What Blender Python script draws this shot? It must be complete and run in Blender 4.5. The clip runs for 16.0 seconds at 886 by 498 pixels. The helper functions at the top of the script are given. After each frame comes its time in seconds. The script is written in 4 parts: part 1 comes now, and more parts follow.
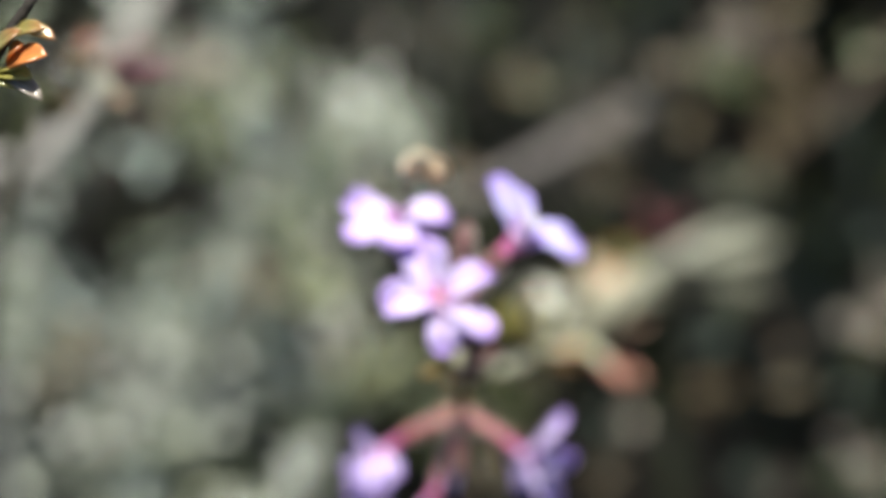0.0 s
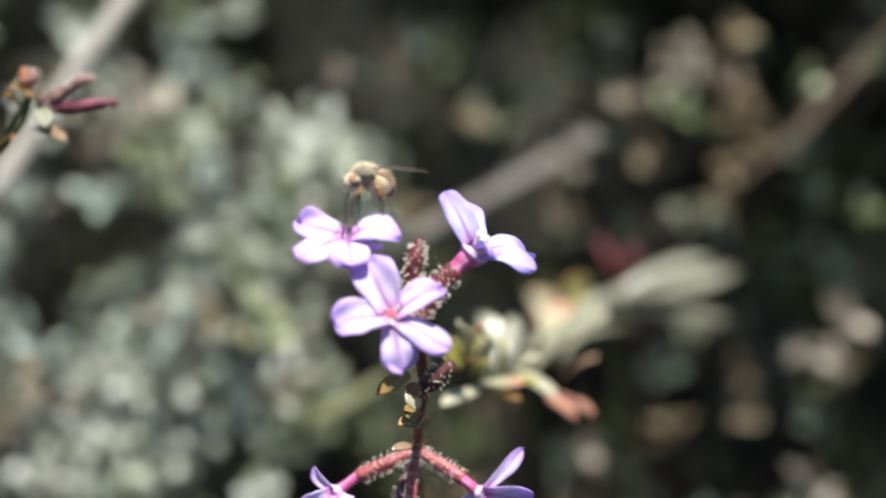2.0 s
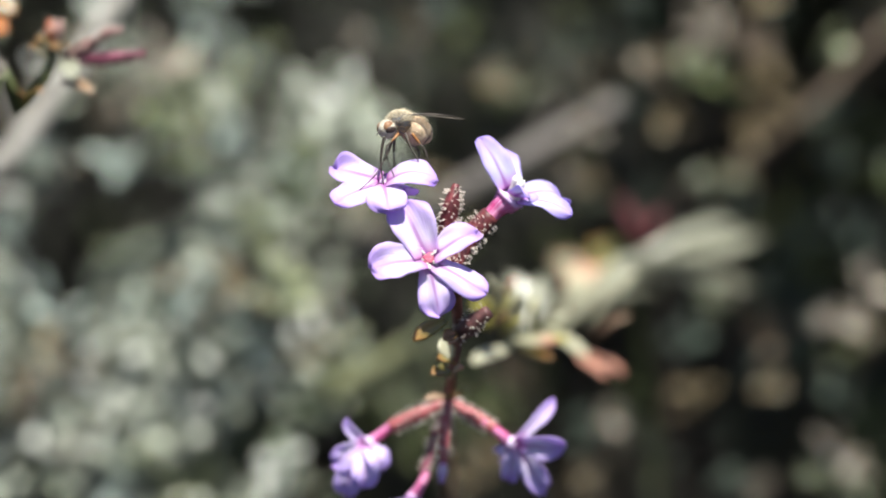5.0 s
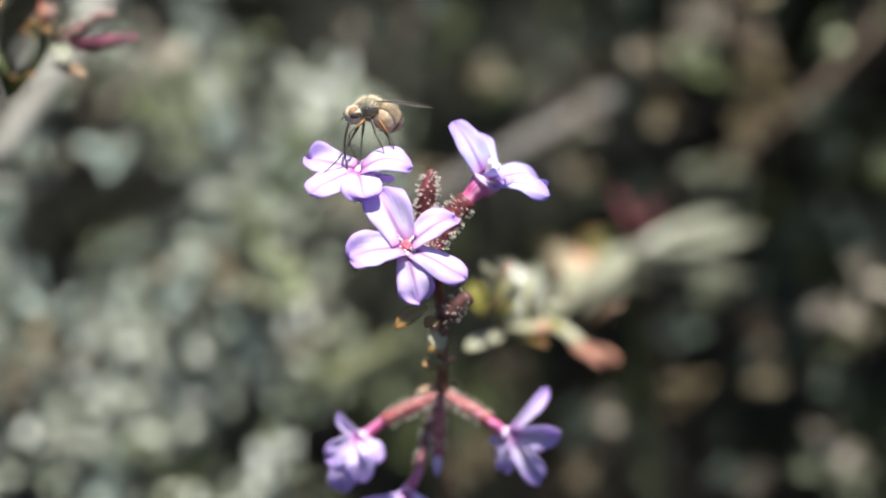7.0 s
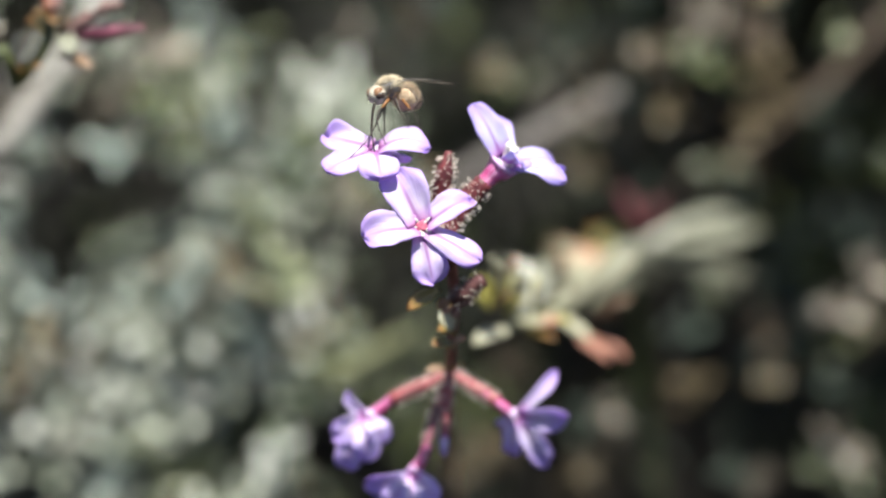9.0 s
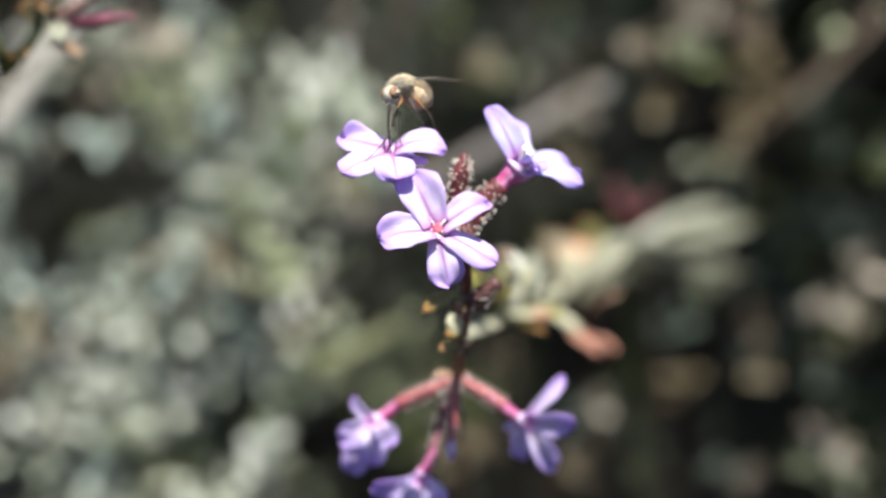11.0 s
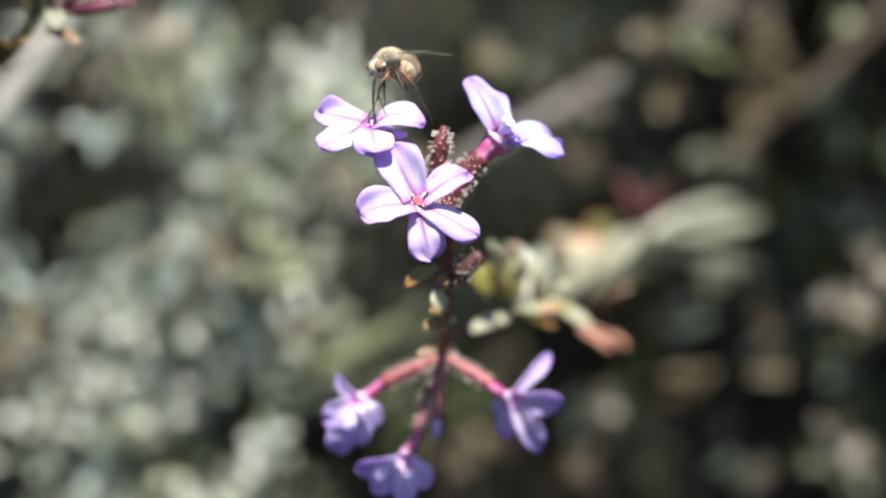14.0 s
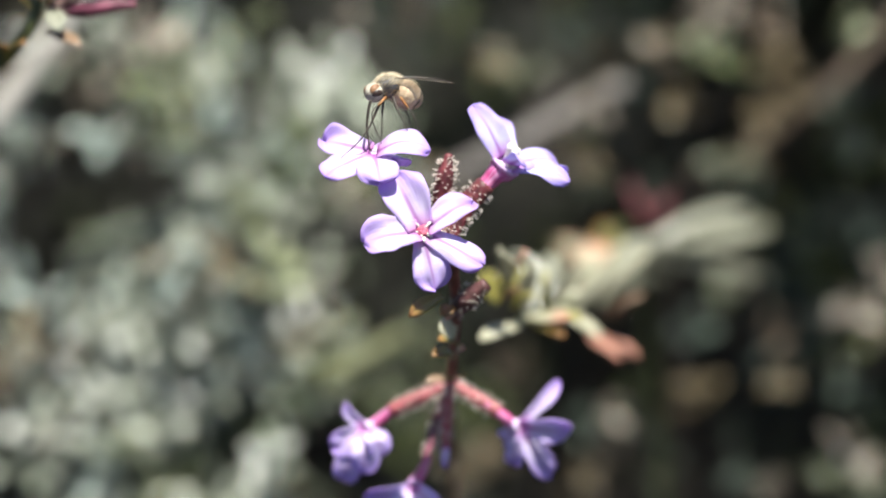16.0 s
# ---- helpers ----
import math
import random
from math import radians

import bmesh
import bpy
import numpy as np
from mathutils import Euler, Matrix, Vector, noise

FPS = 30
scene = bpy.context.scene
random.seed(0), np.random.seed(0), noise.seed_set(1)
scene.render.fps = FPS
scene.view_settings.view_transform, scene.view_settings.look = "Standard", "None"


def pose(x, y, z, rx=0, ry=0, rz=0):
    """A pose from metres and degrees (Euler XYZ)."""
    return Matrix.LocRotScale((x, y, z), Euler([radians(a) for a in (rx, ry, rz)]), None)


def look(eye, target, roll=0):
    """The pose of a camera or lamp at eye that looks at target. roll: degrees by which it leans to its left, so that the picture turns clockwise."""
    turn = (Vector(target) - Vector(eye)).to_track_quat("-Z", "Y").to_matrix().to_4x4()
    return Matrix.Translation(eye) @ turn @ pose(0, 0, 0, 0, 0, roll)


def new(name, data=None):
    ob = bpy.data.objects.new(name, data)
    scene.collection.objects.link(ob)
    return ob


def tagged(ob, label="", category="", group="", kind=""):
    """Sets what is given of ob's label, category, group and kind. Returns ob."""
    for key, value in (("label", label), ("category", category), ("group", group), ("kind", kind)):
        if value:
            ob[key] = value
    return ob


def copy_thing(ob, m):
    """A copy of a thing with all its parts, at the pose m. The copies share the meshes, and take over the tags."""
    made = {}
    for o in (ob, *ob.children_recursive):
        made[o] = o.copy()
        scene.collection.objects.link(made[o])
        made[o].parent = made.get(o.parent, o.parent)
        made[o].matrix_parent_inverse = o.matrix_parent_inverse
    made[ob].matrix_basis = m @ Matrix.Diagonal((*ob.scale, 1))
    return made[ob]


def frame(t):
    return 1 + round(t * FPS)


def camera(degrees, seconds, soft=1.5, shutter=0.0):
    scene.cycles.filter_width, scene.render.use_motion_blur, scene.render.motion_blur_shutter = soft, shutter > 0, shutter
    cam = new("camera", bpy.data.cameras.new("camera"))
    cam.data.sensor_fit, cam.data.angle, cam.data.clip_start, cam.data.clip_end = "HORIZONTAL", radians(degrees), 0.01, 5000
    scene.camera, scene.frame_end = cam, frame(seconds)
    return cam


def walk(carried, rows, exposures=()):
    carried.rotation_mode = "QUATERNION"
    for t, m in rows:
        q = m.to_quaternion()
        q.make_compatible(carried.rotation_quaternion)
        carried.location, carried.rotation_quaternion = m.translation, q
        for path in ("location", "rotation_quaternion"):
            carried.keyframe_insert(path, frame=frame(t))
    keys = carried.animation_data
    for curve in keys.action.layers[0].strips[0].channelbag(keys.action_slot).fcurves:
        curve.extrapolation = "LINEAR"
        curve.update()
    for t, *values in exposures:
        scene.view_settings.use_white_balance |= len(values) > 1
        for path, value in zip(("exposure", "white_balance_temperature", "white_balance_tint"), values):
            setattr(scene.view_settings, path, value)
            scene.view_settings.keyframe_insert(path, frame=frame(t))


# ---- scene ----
cam = camera(15, 16.0, soft=2.0)
cam.data.dof.use_dof = True
cam.data.dof.aperture_fstop = 8.6
cam.data.dof.aperture_blades = 7

CAMERA_ROWS = [
    (0, pose(0.00234, -0.48164, 0.59079, 69.127, -0.268, 0.770)),
    (0.5, pose(0.00577, -0.48081, 0.59152, 69.077, -0.240, 0.849)),
    (1, pose(0.00735, -0.48057, 0.59062, 69.492, -0.331, 0.598)),
    (1.5, pose(0.00739, -0.47937, 0.58978, 69.740, -0.208, 0.389)),
    (2, pose(0.00820, -0.47852, 0.58800, 69.838, 0.143, 0.214)),
    (2.5, pose(0.00868, -0.47795, 0.58547, 69.907, 0.427, 0.115)),
    (3, pose(0.00763, -0.47706, 0.58382, 69.862, 0.591, 0.117)),
    (3.5, pose(0.00525, -0.47592, 0.58289, 69.764, 0.344, 0.191)),
    (4, pose(0.00355, -0.47470, 0.58217, 69.623, -0.082, 0.447)),
    (4.5, pose(0.00282, -0.47408, 0.58135, 69.625, 0.067, 0.271)),
    (7, pose(0.00218, -0.47201, 0.57447, 69.878, 0.107, 0.056)),
    (7.5, pose(0.00151, -0.47134, 0.57404, 69.870, -0.012, 0.042)),
    (8, pose(0.00058, -0.47071, 0.57354, 69.907, -0.166, 0.038)),
    (8.5, pose(0.00006, -0.47037, 0.57223, 69.973, -0.141, 0.057)),
    (9, pose(0.00006, -0.46995, 0.57114, 69.997, 0.001, 0.004)),
    (9.5, pose(0.00026, -0.46910, 0.57049, 69.933, -0.163, 0.077)),
    (12, pose(-0.00149, -0.46476, 0.56764, 69.951, -0.581, -0.087)),
    (12.5, pose(-0.00183, -0.46223, 0.56616, 69.983, -0.430, -0.128)),
    (13, pose(-0.00185, -0.45954, 0.56518, 69.970, -0.205, -0.210)),
    (13.5, pose(-0.00187, -0.45687, 0.56421, 69.973, -0.344, -0.202)),
    (14, pose(-0.00189, -0.45422, 0.56325, 69.946, -0.441, -0.090)),
    (14.5, pose(-0.00225, -0.45164, 0.56212, 69.964, -0.444, -0.127)),
    (15, pose(-0.00260, -0.44909, 0.56100, 70.002, -0.421, -0.178)),
    (15.5, pose(-0.00296, -0.44655, 0.55989, 70.059, -0.563, -0.095)),
    (16, pose(-0.00331, -0.44403, 0.55878, 70.138, -0.521, -0.083)),
]
walk(cam, CAMERA_ROWS, [(0, 1.22), (1.5, 1.26), (9.5, 1.27), (12.5, 1.32), (16, 1.35)])

# the point on which the lens is focused; the clip pulls its focus to and fro
FOCUS_ROWS = [(0, 0.423), (0.5, 0.455), (1, 0.484), (1.5, 0.5), (2, 0.525), (2.5, 0.548), (3, 0.557), (3.5, 0.552), (4, 0.522), (4.5, 0.505), (7, 0.497), (8, 0.492), (9, 0.489),
              (9.5, 0.488), (12, 0.481), (12.5, 0.480), (13, 0.481), (13.5, 0.483), (14, 0.485), (15, 0.486), (16, 0.484)]


def focus_point():
    spot = new("focus_point")
    cam.data.dof.focus_object = spot
    rows, poses = [], dict(CAMERA_ROWS)
    for t, far in FOCUS_ROWS:
        rows.append((t, poses[t] @ Matrix.Translation((0, 0, -far))))
    return spot, rows

# ---- sky and sun ----
SUN_ELEVATION, SUN_AZIMUTH = 79, 140      # azimuth clockwise from +y
world = bpy.data.worlds.new("world")
scene.world = world
world.use_nodes = True
sky = world.node_tree.nodes.new("ShaderNodeTexSky")
sky.sky_type = "NISHITA"
sky.sun_disc = False
sky.sun_elevation, sky.sun_rotation = radians(SUN_ELEVATION), radians(SUN_AZIMUTH)
backing = world.node_tree.nodes["Background"]
backing.inputs["Strength"].default_value = 0.05
world.node_tree.links.new(sky.outputs["Color"], backing.inputs["Color"])
sun_data = bpy.data.lights.new("sun", "SUN")
sun_data.energy, sun_data.angle, sun_data.color = 5.0, radians(0.53), (0.985, 0.972, 0.875)
sun = new("sun", sun_data)
sun_way = Vector((math.sin(radians(SUN_AZIMUTH)) * math.cos(radians(SUN_ELEVATION)),
                  math.cos(radians(SUN_AZIMUTH)) * math.cos(radians(SUN_ELEVATION)),
                  math.sin(radians(SUN_ELEVATION))))
sun.matrix_world = look(sun_way * 3.0, (0, 0, 0))


# ---- materials ----
def material(name, build):
    m = bpy.data.materials.new(name)
    m.use_nodes = True
    t = m.node_tree
    t.nodes.clear()
    out = t.nodes.new("ShaderNodeOutputMaterial")
    surface = build(t)
    t.links.new(surface, out.inputs["Surface"])
    return m


def node(t, kind, **sets):
    n = t.nodes.new("ShaderNode" + kind)
    for key, value in sets.items():
        n.inputs[key.replace("_", " ")].default_value = value
    return n


def ramp(t, source, stops):
    n = t.nodes.new("ShaderNodeValToRGB")
    while len(n.color_ramp.elements) < len(stops):
        n.color_ramp.elements.new(0.5)
    for e, (place, colour) in zip(n.color_ramp.elements, stops):
        e.position, e.color = place, (*colour, 1)
    t.links.new(source, n.inputs["Fac"])
    return n.outputs["Color"]


def mixed(t, fac, a, b, mode="MIX"):
    n = t.nodes.new("ShaderNodeMix")
    n.data_type, n.blend_type = "RGBA", mode
    for socket, value in ((n.inputs[0], fac), (n.inputs[6], a), (n.inputs[7], b)):
        if isinstance(value, (int, float)):
            socket.default_value = value
        elif isinstance(value, tuple):
            socket.default_value = (*value, 1)
        else:
            t.links.new(value, socket)
    return n.outputs[2]


def grain(t, scale, detail=3.0, rough=0.55):
    """Noise over the object's own space; scale in waves a metre."""
    at = t.nodes.new("ShaderNodeTexCoord")
    n = node(t, "TexNoise", Scale=scale, Detail=detail, Roughness=rough)
    t.links.new(at.outputs["Object"], n.inputs["Vector"])
    return n.outputs["Fac"]


def bumped(t, height, strength, distance):
    n = node(t, "Bump", Strength=strength, Distance=distance)
    t.links.new(height, n.inputs["Height"])
    return n.outputs["Normal"]


def solid(t, colour, rough=0.6, normal=None, spec=0.4, thin=0.0, thin_colour=None, sheen=0.0):
    """A principled surface, with a share of light that passes through thin tissue."""
    p = node(t, "BsdfPrincipled", Roughness=rough)
    p.inputs["Specular IOR Level"].default_value = spec
    if sheen:
        p.inputs["Sheen Weight"].default_value = sheen
        p.inputs["Sheen Roughness"].default_value = 0.5
    if isinstance(colour, tuple):
        p.inputs["Base Color"].default_value = (*colour, 1)
    else:
        t.links.new(colour, p.inputs["Base Color"])
    if normal is not None:
        t.links.new(normal, p.inputs["Normal"])
    if not thin:
        return p.outputs["BSDF"]
    tr = t.nodes.new("ShaderNodeBsdfTranslucent")
    c = thin_colour or colour
    if isinstance(c, tuple):
        tr.inputs["Color"].default_value = (*c, 1)
    else:
        t.links.new(c, tr.inputs["Color"])
    mix = t.nodes.new("ShaderNodeMixShader")
    mix.inputs[0].default_value = thin
    t.links.new(p.outputs["BSDF"], mix.inputs[1])
    t.links.new(tr.outputs["BSDF"], mix.inputs[2])
    return mix.outputs["Shader"]


def uv_parts(t):
    u = t.nodes.new("ShaderNodeUVMap")
    s = t.nodes.new("ShaderNodeSeparateXYZ")
    t.links.new(u.outputs["UV"], s.inputs["Vector"])
    return u.outputs["UV"], s.outputs["X"], s.outputs["Y"]


def maths(t, op, a, b=0.0):
    n = t.nodes.new("ShaderNodeMath")
    n.operation = op
    for socket, value in ((n.inputs[0], a), (n.inputs[1], b)):
        if isinstance(value, (int, float)):
            socket.default_value = value
        else:
            t.links.new(value, socket)
    return n.outputs[0]


def petal_build(t, red=1.0):
    uv, along, across = uv_parts(t)
    side = maths(t, "ABSOLUTE", maths(t, "SUBTRACT", across, 0.5))
    base = ramp(t, along, [(0.0, (0.70, 0.26, 0.50)), (0.10, (0.78, 0.50, 0.76)), (0.26, (0.81, 0.74, 0.89)), (0.55, (0.74, 0.645, 0.875)), (0.8, (0.63, 0.49, 0.84)), (1.0, (0.53, 0.36, 0.78))])
    # the sides are a deeper violet than the middle, in uneven patches
    patch = maths(t, "ADD", side, maths(t, "MULTIPLY", maths(t, "SUBTRACT", grain(t, 420.0), 0.5), 0.5))
    base = mixed(t, ramp(t, patch, [(0.2, (0, 0, 0)), (0.5, (0.5, 0.5, 0.5))]), base, (0.45, 0.30, 0.75))
    # thin midvein, strongest near the throat
    spread = maths(t, "MULTIPLY", side, maths(t, "ADD", maths(t, "MULTIPLY", along, 1.3), 0.2))
    vein = ramp(t, spread, [(0.0, (1, 1, 1)), (0.025, (0.8, 0.8, 0.8)), (0.05, (0.3, 0.3, 0.3)), (0.12, (0, 0, 0))])
    fade = ramp(t, along, [(0.05, (0.85, 0.85, 0.85)), (0.5, (0.7, 0.7, 0.7)), (0.95, (0.2, 0.2, 0.2))])
    tinted = mixed(t, maths(t, "MULTIPLY", vein, fade), base, (0.30, 0.05, 0.33))
    # fine side veins fan out along the petal
    wave = t.nodes.new("ShaderNodeTexNoise")
    stretch = t.nodes.new("ShaderNodeMapping")
    stretch.inputs["Scale"].default_value = (2.0, 22.0, 1.0)
    t.links.new(uv, stretch.inputs["Vector"])
    t.links.new(stretch.outputs["Vector"], wave.inputs["Vector"])
    wave.inputs["Scale"].default_value = 1.0
    wave.inputs["Detail"].default_value = 3.0
    lines = ramp(t, wave.outputs["Fac"], [(0.42, (0, 0, 0)), (0.62, (0.16, 0.16, 0.16))])
    tinted = mixed(t, lines, tinted, (0.46, 0.26, 0.70))
    if red != 1.0:
        tinted = mixed(t, 1.0, tinted, (red, 0.5 + red / 2, 1.0), "MULTIPLY")
    height = maths(t, "ADD", wave.outputs["Fac"], maths(t, "MULTIPLY", grain(t, 900.0), 0.8))
    return solid(t, tinted, 0.55, bumped(t, height, 0.35, 0.0004), 0.3, 0.45)


def tube_build(t):
    uv, along, across = uv_parts(t)
    c = ramp(t, along, [(0.0, (0.36, 0.03, 0.12)), (0.5, (0.52, 0.07, 0.24)), (0.78, (0.62, 0.22, 0.48)), (1.0, (0.72, 0.56, 0.84))])
    streak = t.nodes.new("ShaderNodeTexNoise")
    squeeze = t.nodes.new("ShaderNodeMapping")
    squeeze.inputs["Scale"].default_value = (1.5, 18.0, 1.0)
    t.links.new(uv, squeeze.inputs["Vector"])
    t.links.new(squeeze.outputs["Vector"], streak.inputs["Vector"])
    streak.inputs["Scale"].default_value = 1.0
    c = mixed(t, ramp(t, streak.outputs["Fac"], [(0.42, (0, 0, 0)), (0.6, (0.6, 0.6, 0.6))]), c, (0.74, 0.45, 0.70))
    return solid(t, c, 0.5, bumped(t, grain(t, 1500.0), 0.3, 0.0002), 0.35, 0.3)


def red_tissue(dark, light, scale=900.0, thin=0.0):
    def build(t):
        c = ramp(t, grain(t, scale), [(0.3, dark), (0.7, light)])
        return solid(t, c, 0.5, bumped(t, grain(t, scale * 3), 0.4, 0.00015), 0.4, thin)
    return build


def leaf_build(pale, deep, thin=0.28, tips=None, spec=0.55, even=False):
    def build(t):
        uv, along, across = uv_parts(t)
        info = t.nodes.new("ShaderNodeNewGeometry")
        pick = info.outputs["Random Per Island"]
        c = ramp(t, pick, [(0.0, tuple(v * 0.5 for v in deep)), (0.35, deep), (0.62, tuple(0.5 * a + 0.5 * b for a, b in zip(pale, deep))), (0.82, pale), (1.0, tuple(min(0.88, v * 1.7) for v in pale))])
        if even:
            c = ramp(t, grain(t, 500.0), [(0.3, tuple(0.4 * a + 0.6 * b for a, b in zip(pale, deep))), (0.7, pale)])
        blot = ramp(t, grain(t, 260.0), [(0.35, (0, 0, 0)), (0.75, (0.15, 0.15, 0.15) if even else (0.5, 0.5, 0.5))])
        c = mixed(t, blot, c, tuple(v * 0.7 for v in deep))
        if tips:
            c = mixed(t, ramp(t, along, [(0.55, (0, 0, 0)), (0.95, (0.85, 0.85, 0.85))]), c, tips)
        side = maths(t, "ABSOLUTE", maths(t, "SUBTRACT", across, 0.5))
        c = mixed(t, ramp(t, side, [(0.0, (0.35, 0.35, 0.35)), (0.08, (0, 0, 0))]), c, tuple(min(1, v * 1.5) for v in pale))
        return solid(t, c, 0.25, bumped(t, grain(t, 1200.0), 0.3, 0.0002), spec * 1.25, thin)
    return build


PETAL = material("lilac_petal", petal_build)
# same petal with less red: blue sky light put into its colour
PETAL_SKYLIT = material("skylit_lilac_petal", lambda t: petal_build(t, 0.84))
TUBE = material("pink_corolla_tube", tube_build)
CALYX = material("dark_red_calyx", red_tissue((0.05, 0.012, 0.015), (0.16, 0.034, 0.04)))
CALYX_BROWN = material("brownish_pink_calyx", red_tissue((0.11, 0.055, 0.05), (0.30, 0.17, 0.155)))
CALYX_RUST = material("rusty_calyx", red_tissue((0.14, 0.04, 0.02), (0.34, 0.11, 0.055)))
BUD_DARK = material("dark_brown_bud", red_tissue((0.03, 0.012, 0.012), (0.10, 0.035, 0.035)))
# brighter copy of the red calyx, sunlight on the lower buds put into its colour
CALYX_LIT = material("lit_rose_calyx", red_tissue((0.20, 0.04, 0.05), (0.42, 0.12, 0.13), thin=0.15))
CALYX_DEEP = material("purple_calyx", red_tissue((0.06, 0.015, 0.025), (0.20, 0.05, 0.085)))
GLAND = material("amber_gland", lambda t: solid(t, ramp(t, grain(t, 1500.0), [(0.3, (0.66, 0.56, 0.50)), (0.7, (0.88, 0.82, 0.76))]), 0.25, None, 0.5, 0.35))
ANTHER = material("white_anther", lambda t: solid(t, ramp(t, grain(t, 1800.0), [(0.3, (0.62, 0.58, 0.56)), (0.7, (0.85, 0.83, 0.80))]), 0.6, None, 0.3, 0.2))
THROAT = material("red_throat", red_tissue((0.36, 0.05, 0.12), (0.56, 0.14, 0.22), thin=0.2))
STEM = material("maroon_stem", red_tissue((0.06, 0.018, 0.016), (0.19, 0.06, 0.045), 600.0))
GREEN_STEM = material("green_stem", red_tissue((0.03, 0.04, 0.015), (0.09, 0.10, 0.035), 400.0))
BRACT = material("olive_bract", leaf_build((0.30, 0.26, 0.09), (0.16, 0.12, 0.04), 0.25, (0.32, 0.12, 0.05), even=True))
OLIVE_BRACT = material("olive_green_bract", leaf_build((0.26, 0.22, 0.07), (0.17, 0.135, 0.04), 0.3, (0.30, 0.13, 0.05), even=True))
ORANGE_BRIGHT = material("bright_orange_leaf", leaf_build((0.62, 0.24, 0.07), (0.42, 0.13, 0.04), 0.3, even=True))
YELLOW_LEAF = material("yellowish_leaf", leaf_build((0.42, 0.38, 0.10), (0.28, 0.24, 0.06), 0.3, even=True))
SAGE = material("sage_leaf", leaf_build((0.48, 0.53, 0.40), (0.07, 0.085, 0.052)))
OLIVE = material("olive_leaf", leaf_build((0.17, 0.20, 0.08), (0.04, 0.055, 0.02)))
# near-black leaf: the shade inside the shrubs is put into its colour
SHADE_LEAF = material("painted_shade_leaf", leaf_build((0.034, 0.039, 0.021), (0.011, 0.0125, 0.007), 0.2, None, 0.2))
# sage leaf made paler: brightness of lit clumps is put into its colour
PALE_LEAF = material("brightened_sage_leaf", leaf_build((0.68, 0.71, 0.59), (0.28, 0.305, 0.24), 0.3))
SAGE_PALE = material("pale_grey_leaf", leaf_build((0.30, 0.30, 0.235), (0.22, 0.22, 0.165), 0.3, even=True))
ORANGE_LEAF = material("orange_withered_leaf", leaf_build((0.24, 0.14, 0.06), (0.14, 0.07, 0.03), 0.3, even=True))
# darker copy of the sage leaf, with the shade farther back put into its colour
SHADED_SAGE = material("shaded_sage_leaf", leaf_build((0.24, 0.28, 0.20), (0.035, 0.045, 0.028)))
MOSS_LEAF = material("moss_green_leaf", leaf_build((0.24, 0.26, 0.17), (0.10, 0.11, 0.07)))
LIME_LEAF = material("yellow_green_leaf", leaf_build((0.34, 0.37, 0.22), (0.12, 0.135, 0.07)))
BLUE_SAGE = material("blue_grey_leaf", leaf_build((0.43, 0.50, 0.46), (0.07, 0.09, 0.08)))
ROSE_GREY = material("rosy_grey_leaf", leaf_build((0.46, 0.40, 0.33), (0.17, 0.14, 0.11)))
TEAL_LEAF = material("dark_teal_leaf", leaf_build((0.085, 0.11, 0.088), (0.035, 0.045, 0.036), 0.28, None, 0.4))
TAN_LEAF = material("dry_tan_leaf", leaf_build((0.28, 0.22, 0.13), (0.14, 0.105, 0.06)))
BROWN_LEAF = material("dull_brown_leaf", leaf_build((0.15, 0.11, 0.075), (0.07, 0.05, 0.035)))
TIPPED_LEAF = material("pink_tipped_leaf", leaf_build((0.44, 0.42, 0.30), (0.30, 0.28, 0.18), 0.3, (0.62, 0.27, 0.19), even=True))
FELT_LEAF = material("cream_felted_leaf", leaf_build((0.52, 0.50, 0.37), (0.36, 0.34, 0.24), 0.35, even=True))
PINK_LEAF = material("salmon_pink_leaf", leaf_build((0.46, 0.235, 0.175), (0.34, 0.15, 0.105), 0.3, even=True))
RUST_LEAF = material("withered_rust_leaf", leaf_build((0.27, 0.18, 0.12), (0.12, 0.075, 0.05), 0.2, even=True))
BARK = material("grey_twig_bark", lambda t: solid(t, ramp(t, grain(t, 300.0, 5), [(0.3, (0.14, 0.13, 0.118)), (0.7, (0.34, 0.32, 0.295))]), 0.85, bumped(t, grain(t, 900.0), 0.7, 0.0006), 0.2))
BARK_MID = material("weathered_twig_bark", lambda t: solid(t, ramp(t, grain(t, 300.0, 5), [(0.3, (0.085, 0.075, 0.07)), (0.7, (0.205, 0.185, 0.175))]), 0.85, bumped(t, grain(t, 900.0), 0.7, 0.0006), 0.2))
# bark darkened to near-black so that limbs read as shade between leaves
BARK_DARK = material("near_black_twig_bark", lambda t: solid(t, ramp(t, grain(t, 300.0, 5), [(0.3, (0.014, 0.012, 0.010)), (0.7, (0.045, 0.038, 0.032))]), 0.85, bumped(t, grain(t, 900.0), 0.7, 0.0006), 0.2))
BARK_BROWN = material("tan_twig_bark", lambda t: solid(t, ramp(t, grain(t, 300.0, 5), [(0.3, (0.05, 0.036, 0.027)), (0.7, (0.135, 0.10, 0.078))]), 0.85, bumped(t, grain(t, 900.0), 0.7, 0.0006), 0.2))
STRAW = material("green_straw_stalk", lambda t: solid(t, ramp(t, grain(t, 200.0, 4), [(0.3, (0.09, 0.095, 0.048)), (0.7, (0.17, 0.175, 0.095))]), 0.7, None, 0.3))
PALE_STALK = material("pale_sage_stalk", lambda t: solid(t, ramp(t, grain(t, 200.0, 4), [(0.3, (0.14, 0.16, 0.12)), (0.7, (0.27, 0.30, 0.23))]), 0.7, None, 0.3))
